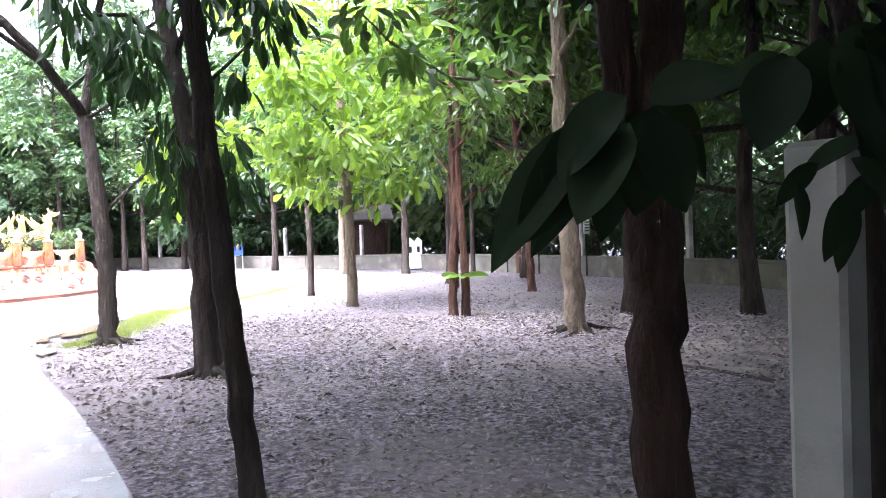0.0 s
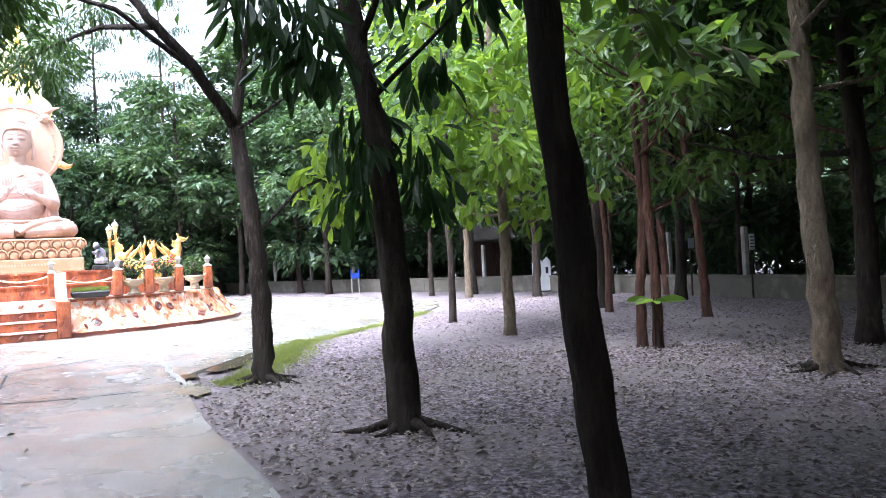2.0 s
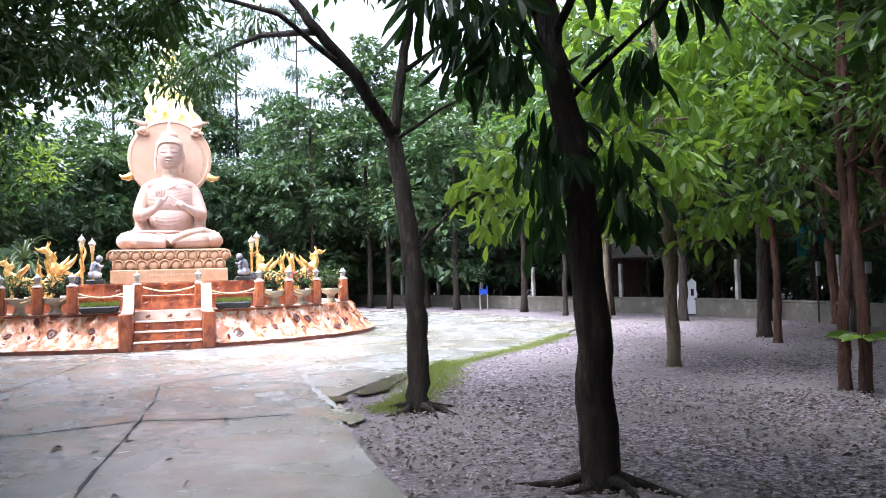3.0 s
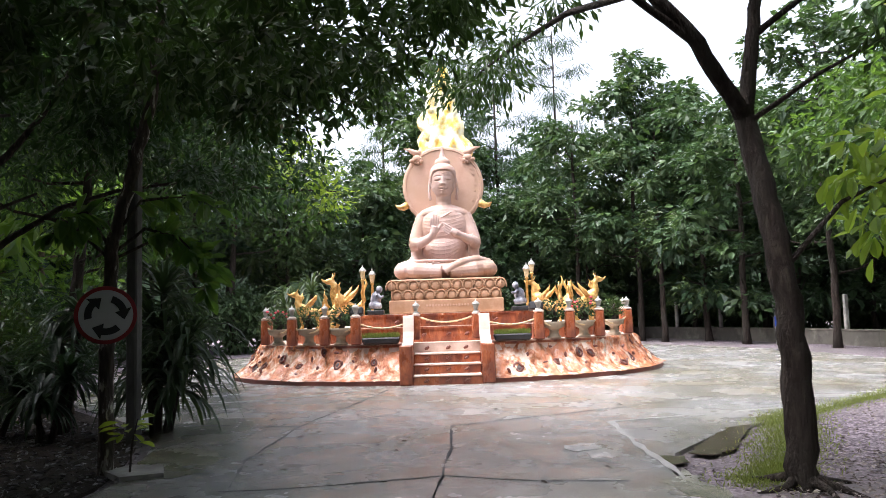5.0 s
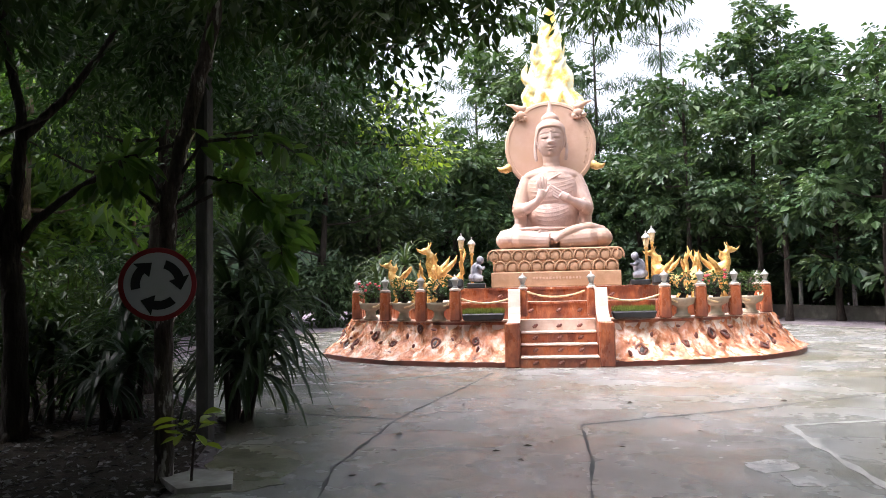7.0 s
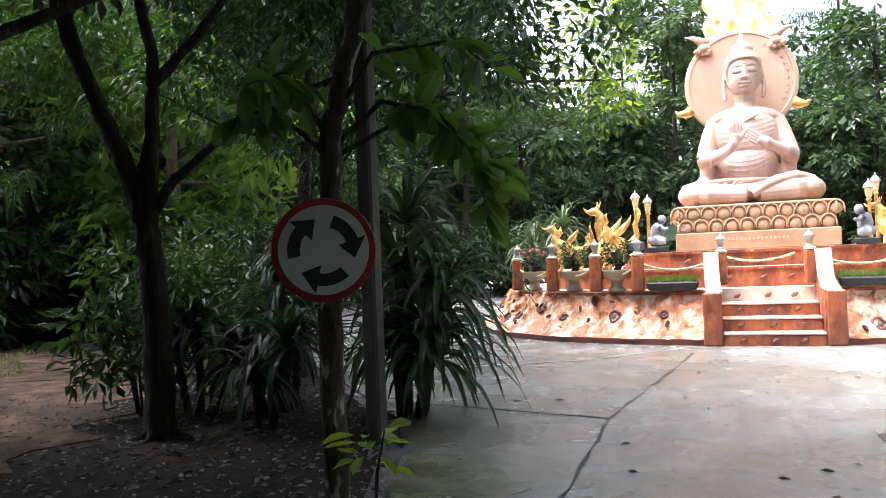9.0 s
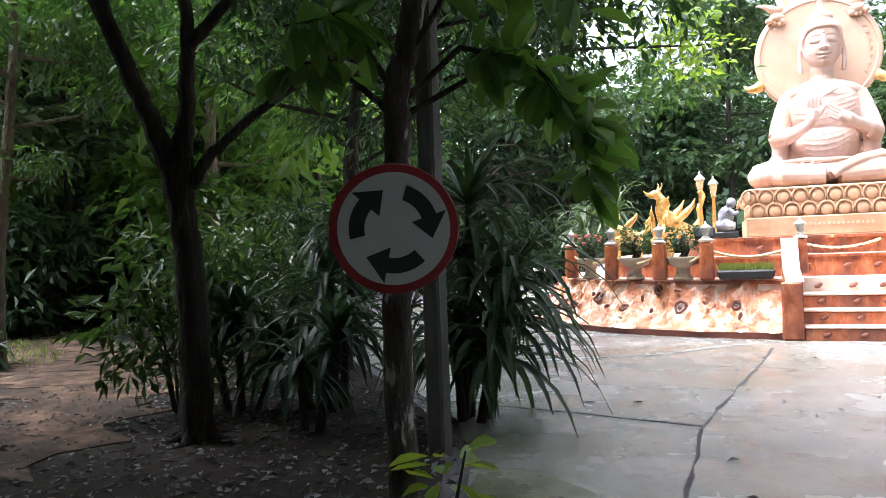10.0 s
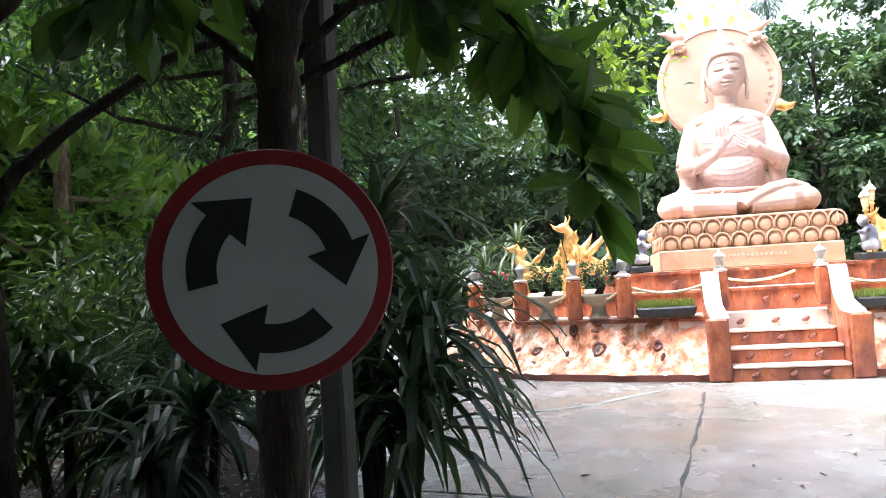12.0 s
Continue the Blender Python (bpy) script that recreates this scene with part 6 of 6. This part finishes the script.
# dark tree that forks low
trunk = [(0, 0, 0), (0.0, 0, 1.1), (-0.04, -0.04, 1.95), (-0.05, -0.04, 2.45), (-0.04, -0.02, 2.75)]
limbs = [([(-0.04, -0.04, 1.95), (-0.1, -0.13, 2.4), (-0.24, -0.32, 3.0), (-0.45, -0.62, 3.9), (-0.6, -0.9, 5.0), (-0.7, -1.2, 6.5)], 0.11, 0.04), ([(-0.05, -0.04, 2.2), (-0.04, -0.02, 2.5), (-0.0, 0.02, 3.1), (0.0, 0.03, 3.7), (-0.15, -0.1, 4.6), (-0.3, -0.2, 6.2)], 0.09, 0.04),
         ([(-0.04, -0.03, 2.1), (0.08, 0.14, 2.45), (0.28, 0.42, 2.75), (0.6, 0.95, 3.2), (1.0, 1.5, 3.45), (1.6, 2.2, 3.6)], 0.06, 0.02), ([(0.0, 0.02, 3.4), (0.25, 0.4, 3.9), (0.5, 0.75, 4.5), (0.8, 1.2, 5.6)], 0.06, 0.025), ([(-0.4, -0.5, 3.6), (-0.3, -0.7, 4.4), (-0.1, -0.8, 5.4)], 0.04, 0.02)]
cen, rad = clumps(R, (0.2, 0.3, 6.6), (3.2, 3.2, 1.9), 100, 0.7)
cen2, rad2 = clumps(R, (1.5, 2.3, 4.4), (2.6, 2.4, 0.9), 60, 0.55)
tree("spreading_tree", "dark low-forking tree with spreading limbs in the garden", (-14.28, 8.18), trunk, 0.15, 0.075, limbs, [(cen, rad, 110, 0.19, 0.095, 0.4, False), (cen2, rad2, 80, 0.15, 0.075, 0.4, False)], BARK, LEAF_DARK, seed=25)
# canopy over the garden edge
for i, (x, y, h) in enumerate([(-13.2, 11.6, 0), (-16.8, 10.9, 0), (-16.6, 4.0, 0), (-21.6, 7.2, 0), (-13.5, 5.0, 0), (-11.5, 2.5, 0), (-19.5, 12.4, 0)]):
    if i == 0:
        continue
    trunk = [(0, 0, 0), (0.05, 0.05, 1.6), (0.1, 0.2, 3.2), (0.2, 0.35, 5.2), (0.2, 0.4, 7.5)]
    limbs, tips = random_limbs(random.Random(300 + i), trunk, 12, 2.2, 0.6, 0.4, 0.04)
    # the shadier trees take the dark leaf, shade put into the colour
    gt = tree("garden_tree", "thin tree with fine green leaves in the shady garden", (x, y), trunk, 0.12, 0.05, limbs, [(tips, np.full(len(tips), 0.6), 70, 0.2, 0.08, 0.5, False), (*clumps(R, (0.2, 0.3, 6.6), (2.8, 2.8, 2.0), 100, 0.7), 80, 0.2, 0.1, 0.4, False)], BARK_PALE if i == 3 else BARK, LEAF_MID if i in (3, 6) else LEAF_DARK, "garden trees", seed=300 + i)
    if i == 1:
        part("long_limb", stem([(0.1, 0.2, 3.2), (1.2, 1.2, 3.9), (2.3, 2.3, 4.1), (3.5, 3.4, 4.0)], 0.05, 0.012, 311, 1.1, n=7), BARK, gt, smooth=True)
        tips = np.array([(3.5, 3.3, 3.9), (3.2, 3.0, 4.1), (3.45, 2.5, 4.75), (2.7, 2.6, 4.4), (3.6, 2.9, 4.3), (3.1, 3.5, 3.8)])
        # sun on this branch is put into the lime leaf colour
        part("young_leaves", foliage(np.random.default_rng(312), tips, np.full(6, 0.34), 60, 0.15, 0.08, 0.3), LEAF_LIME, gt, "yellow-green leaves, sunlight put into their colour")
        tips = np.array([(0.6 + 0.22 * k, 0.7 + 0.22 * k + 0.5 * math.sin(k * 2.1), 3.6 + 0.35 * math.cos(k * 1.7)) for k in range(13)])
        part("limb_leaves", foliage(np.random.default_rng(313), tips, np.full(13, 0.5), 70, 0.15, 0.075, 0.3), LEAF_MID, gt)


def strap_plant(x, y, heads, n, length, seed, label):
    """Stems topped with rosettes of long arching strap leaves."""
    rng = random.Random(seed)
    p = thing("strap_leaf_plant", label, "plant", pose(x, y, 0), "strap-leaved plants")
    lf = Geo()
    for hx, hy, hz in heads:
        part("stem", Geo().tube([(hx * 0.4, hy * 0.4, -0.05), (hx * 0.7, hy * 0.7, hz * 0.5), (hx, hy, hz)], [0.05, 0.04, 0.035], 8), BARK, p)
        for k in range(n):
            a = rng.uniform(0, 2 * math.pi)
            el = rng.uniform(-0.25, 1.3)
            ln = length * rng.uniform(0.7, 1.15)
            d = Vector((math.cos(a) * math.cos(el), math.sin(a) * math.cos(el), math.sin(el)))
            side = Vector((-math.sin(a), math.cos(a), 0))
            pts, pos = [], Vector((hx, hy, hz))
            for j in range(6):
                pts.append(pos.copy())
                pos = pos + d * (ln / 5)
                d = (d + Vector((0, 0, -0.30 - 0.12 * j))).normalized()
            ws = [0.026, 0.038, 0.041, 0.036, 0.024, 0.004]
            vv = [q + side * s * wd + Vector((0, 0, 0.012 * abs(s))) for q, wd in zip(pts, ws) for s in (-1, 0, 1)]
            ff = [(j * 3 + c, j * 3 + c + 1, j * 3 + c + 4, j * 3 + c + 3) for j in range(5) for c in (0, 1)]
            lf.add(vv, ff)
    part("leaves", lf, STRAP, p)


strap_plant(-13.3, 10.35, [(0.0, 0.0, 1.5), (0.35, 0.15, 0.95), (-0.1, 0.2, 2.0), (0.15, -0.2, 0.75), (0.35, 0.3, 1.3), (0.5, 0.0, 0.6)], 50, 1.1, 1, "dense dark strap-leaved plant drooping over the pavement")
strap_plant(-14.6, 9.6, [(0.0, 0.0, 1.3), (-0.4, 0.2, 0.9), (0.4, -0.1, 0.8), (0.1, 0.3, 1.7), (-0.3, -0.3, 0.6)], 40, 0.9, 2, "dark strap-leaved plant in garden shade")
strap_plant(-15.2, 8.9, [(0.0, 0.0, 0.9), (-0.4, -0.2, 1.2), (0.3, 0.3, 0.6)], 36, 0.85, 3, "dark strap-leaved plant in garden shade")
strap_plant(-13.9, 9.0, [(0.0, 0.0, 0.55), (0.3, 0.2, 0.8)], 36, 0.75, 4, "low strap-leaved plant under the forked tree")
strap_plant(-21.3, 6.9, [(0.0, 0.0, 0.25), (0.5, 0.1, 0.2)], 24, 0.6, 5, "low strap-leaved plant at a tree foot")
strap_plant(-22.0, 21.0, [(0.0, 0.0, 1.9), (0.7, 0.5, 2.4), (-0.6, 0.9, 2.2)], 40, 1.3, 6, "tall pale green drooping strap-leaved plant")
for i, (x, y, s) in enumerate([(-15.6, 8.4, 0.9), (-16.4, 9.4, 1.0), (-17.2, 10.6, 1.0), (-18.4, 10.3, 1.2)]):
    rng = np.random.default_rng(400 + i)
    b = thing("bush", "leafy green bush in the shady garden", "bush", pose(x, y, 0), "garden bushes")
    w = Geo()
    for k in range(6):
        an = k * 1.05
        join(w, stem([(0.05 * math.cos(an), 0.05 * math.sin(an), -0.05), (0.2 * math.cos(an), 0.2 * math.sin(an), 0.9 * s), (0.45 * math.cos(an), 0.45 * math.sin(an), 1.9 * s)], 0.02, 0.006, 410 + k, n=5))
    part("stem", w, BARK, b)
    cen, rad = clumps(rng, (0, 0, 1.25 * s), (0.85 * s, 0.85 * s, 1.1 * s), 34, 0.35, 0.15)
    part("leaves", foliage(rng, cen, rad, 26, 0.2, 0.075, 0.3), LEAF_DARK, b)

# ---- boundary wall, fence posts, notices ----
WALL = [(8.2, 8.0), (7.9, 12.0), (7.0, 16.4), (4.9, 21.3), (1.9, 26.5), (-1.5, 30.8), (-6.0, 34.0), (-12.0, 39.5), (-20.0, 45.0), (-30, 46)]
wl = thing("wall_boundary", "low stained masonry boundary wall with a pale cap", "wall", kind="structure")
for (x0, y0), (x1, y1) in zip(WALL, WALL[1:]):
    ln, an = math.hypot(x1 - x0, y1 - y0), math.degrees(math.atan2(y1 - y0, x1 - x0))
    part("wall_panel", Geo().box(((x0 + x1) / 2, (y0 + y1) / 2, 0.22), (ln, 0.2, 0.6), an, 0.01), WALL_OLD, wl)
    part("wall_cap", Geo().box(((x0 + x1) / 2, (y0 + y1) / 2, 0.545), (ln + 0.1, 0.26, 0.07), an, 0.015), WALL_OLD, wl)
    k = max(1, int(ln / 2.8))
    for i in range(k):
        f = (i + 0.4) / k
        px, py = x0 + (x1 - x0) * f, y0 + (y1 - y0) * f
        single("fence_post", Geo().box((0, 0, 0.92), (0.14, 0.14, 1.9), an, 0.015), CEMENT, "grey concrete fence post rising from the boundary wall", "post", pose(px + 0.02, py, 0), "fence posts")


def notice(x, y, z, w, h, rz, dark):
    n = thing("notice_board", "small white notice board with unreadable dark lines", "notice", pose(x, y, 0, 0, 0, rz), "notice boards")
    part("board", Geo().box((0, 0, z), (w, 0.02, h), bev=0.004), WHITE_PAINT, n)
    part("stake", Geo().box((0, 0.03, z / 2), (0.05, 0.04, z), bev=0.005), BARK, n)
    for i in range(dark):
        part("writing", Geo().box((0, -0.0115, z + h / 2 - (i + 1) * h / (dark + 1)), (w * 0.8, 0.003, h * 0.08), bev=0.001), SIGN_BLACK, n, "dark line of unreadable writing")


notice(4.35, 21.8, 1.45, 0.5, 0.42, 60, 4)
notice(3.2, 23.6, 1.5, 0.5, 0.3, 60, 0)
notice(2.35, 25.2, 1.5, 0.3, 0.4, 60, 0)

# white double cupboard by the wall
c = thing("white_cupboard", "white wooden double-door box with pointed tops and dark windows", "cupboard", pose(-0.95, 29.6, 0, 0, 0, 12))
part("carcass", Geo().box((0, 0.2, 0.55), (0.62, 0.4, 1.06), bev=0.01), WHITE_PAINT, c)
for q in (-1, 1):
    d = part("door", cheek(-0.145, 0.145, 0, [(0, 0), (-0.03, 0), (-0.03, 1.1), (0, 1.1)]), WHITE_PAINT, c)
    d.location = (q * 0.16, -0.005, 0.03)
    part("gable", Geo().add([(-0.145, -0.03, 1.1), (0.145, -0.03, 1.1), (0, -0.03, 1.24), (-0.145, 0, 1.1), (0.145, 0, 1.1), (0, 0, 1.24)], [(0, 1, 2), (5, 4, 3), (0, 2, 5, 3), (1, 4, 5, 2), (0, 3, 4, 1)]), WHITE_PAINT, d)
    part("window", Geo().box((0, -0.033, 0.75), (0.1, 0.01, 0.24), bev=0.003), SIGN_BLACK, d, "dark pane")

# blue notice stand at the far side
b = thing("blue_stand", "small blue board on two pale legs", "sign stand", pose(-9.65, 36.0, 0, 0, 0, 10))
part("board", Geo().box((0, 0, 0.80), (0.40, 0.05, 0.24), bev=0.01), BLUE, b)
for x in (-0.17, 0.17):
    part("prong", Geo().box((x, 0, 0.99), (0.06, 0.05, 0.2), bev=0.01), BLUE, b)
    part("leg", Geo().box((x, 0, 0.32), (0.05, 0.05, 0.76), bev=0.008), CEMENT, b, "pale leg")

# dark shelter among the trees beyond the wall
hut = thing("shelter", "small dark brown shelter with a low gabled roof beyond the wall", "shelter", pose(-3.3, 34.9, 0, 0, 0, 14))
part("roof", Geo().add([(-1.1, -0.9, 2.15), (1.1, -0.9, 2.15), (1.1, 0, 2.85), (-1.1, 0, 2.85), (-1.1, 0.9, 2.15), (1.1, 0.9, 2.15), (-1.1, -0.9, 2.08), (1.1, -0.9, 2.08), (1.1, 0, 2.77), (-1.1, 0, 2.77), (-1.1, 0.9, 2.08), (1.1, 0.9, 2.08)],
     [(0, 1, 2, 3), (3, 2, 5, 4), (7, 6, 9, 8), (8, 9, 10, 11), (0, 6, 7, 1), (5, 11, 10, 4), (0, 3, 9, 6), (3, 4, 10, 9), (1, 7, 8, 2), (2, 8, 11, 5)]), ROOF, hut, "dark weathered roof")
part("back_panel", Geo().box((0, 0.6, 1.0), (1.8, 0.06, 2.1), bev=0.01), BARK_UMBER, hut, "dark reddish wooden panel")
for x, y in ((-0.9, -0.6), (0.9, -0.6), (-0.9, 0.6), (0.9, 0.6)):
    part("post", Geo().box((x, y, 1.05), (0.11, 0.11, 2.3), bev=0.012), BARK_UMBER, hut)

# teal net hung in the trees
t = thing("shade_net", "teal shade netting hung between trunks beyond the wall", "netting", pose(2.9, 31.5, 0, 0, 0, 25))
vv = [(x * 0.2, 0.08 * math.sin(x * 1.3) + 0.02 * z, 1.9 + z * 0.2 - 0.05 * math.sin(x * 0.8)) for z in range(7) for x in range(8)]
part("sheet", Geo().add(vv, [(j * 8 + i, j * 8 + i + 1, j * 8 + i + 9, j * 8 + i + 8) for j in range(6) for i in range(7)]), TEAL, t, smooth=True)
for x in (0, 1.4):
    part("pole", Geo().tube([(x, 0.0, -0.05), (x, 0.02, 3.4)], [0.04, 0.035], 8), BARK, t)
# ---- grass and leaf litter ----
rng = np.random.default_rng(50)


def band(pts, width, n):
    pts = np.array(pts, float)
    seg = np.linalg.norm(np.diff(pts, axis=0), axis=1)
    k = rng.choice(len(seg), n, p=seg / seg.sum())
    f = rng.uniform(0, 1, (n, 1))
    p = pts[k] * (1 - f) + pts[k + 1] * f
    return np.column_stack([p + rng.normal(0, width / 2.5, (n, 2)), np.zeros(n)])


at = np.concatenate([band([(-5.9, 14.4), (-5.3, 16.6), (-4.6, 19.2), (-4.3, 21.6)], 0.34, 4200), band([(-5.25, 12.2), (-5.35, 13.2), (-5.6, 14.6), (-5.7, 15.6)], 0.55, 4200), band([(-5.3, 10.85), (-5.1, 11.5), (-5.25, 12.0)], 0.4, 2200)])
single("grass", Geo().leaves(at, rng.normal(0, 0.7, (len(at), 3)) + np.array([0, 0, 1.0]), 0.06, 0.012, rng), GRASS, "thin strip of yellow-green grass along the kerb", "grass", kind="stuff")
at = np.column_stack([rng.uniform(-27, -19.5, 2500), rng.uniform(4, 9.5, 2500), np.full(2500, 0.012)])
at = at[np.array([noise.noise((x * 0.6, y * 0.6, 5)) > 0.12 for x, y, _ in at])]
single("weeds", Geo().leaves(at, rng.normal(0, 0.5, (len(at), 3)) + np.array([0, 0, 1.0]), 0.14, 0.02, rng), GRASS, "scattered low weeds beside the sandy path", "weeds", kind="stuff")
n = 44000
xy = np.column_stack([rng.uniform(-7, 8, n), rng.uniform(0.5, 27, n)])
near = 44000 // 2
xy[:near] = np.column_stack([rng.uniform(-5, 5, near), rng.uniform(2, 13, near)])
lane_x = np.interp(xy[:, 1], [y for _, y in PLAZA[:18]], [x for x, _ in PLAZA[:18]])
xy = xy[(xy[:, 0] > lane_x + 0.1 * rng.uniform(0, 1, n)) & (xy[:, 0] < 7.5 - np.maximum(0, xy[:, 1] - 12) * 0.4)]
at = np.column_stack([xy, np.full(len(xy), 0.004)])
way = np.column_stack([rng.normal(0, 1, (len(xy), 2)), rng.normal(0.06, 0.1, len(xy))])
single("leaf_litter", Geo().leaves(at, way, 0.055, 0.032, rng, fold=0.3), LITTER, "dead brown leaves scattered over the dirt", "leaf litter", kind="stuff")
n = 5000
xy = np.column_stack([rng.uniform(-18, -10.5, n), rng.uniform(3.5, 10.5, n)])
left_edge = np.interp(xy[:, 0], [-18.2, -15.2, -13.3, -12.2, -11.2, -10.5], [11.8, 10.9, 10.2, 9.5, 8.7, 8.0])
xy = xy[xy[:, 1] < left_edge]
single("leaf_litter", Geo().leaves(np.column_stack([xy, np.full(len(xy), 0.018)]), np.column_stack([rng.normal(0, 1, (len(xy), 2)), rng.normal(0.06, 0.1, len(xy))]), 0.09, 0.045, rng, fold=0.3), LITTER, "dead brown leaves scattered in the garden shade", "leaf litter", kind="stuff")
n = 90
xy = np.column_stack([rng.uniform(-13, -4, n), rng.uniform(5, 16, n)])
single("fallen_leaves", Geo().leaves(np.column_stack([xy, np.full(n, 0.016)]), np.column_stack([rng.normal(0, 1, (n, 2)), np.full(n, 0.05)]), 0.1, 0.05, rng), LITTER, "a few fallen leaves on the wet concrete", "leaf litter", kind="stuff")
n = 800
xy = np.column_stack([rng.uniform(-4.5, 5, n), rng.uniform(2, 14, n)])
lane_x = np.interp(xy[:, 1], [y for _, y in PLAZA[:18]], [x for x, _ in PLAZA[:18]])
xy = xy[xy[:, 0] > lane_x + 0.15]
single("large_dead_leaves", Geo().leaves(np.column_stack([xy, np.full(len(xy), 0.01)]), np.column_stack([rng.normal(0, 1, (len(xy), 2)), rng.normal(0.12, 0.15, len(xy))]), 0.085, 0.042, rng, True, 0.5), LITTER, "larger pale curled dead leaves on the dirt", "leaf litter", kind="stuff")
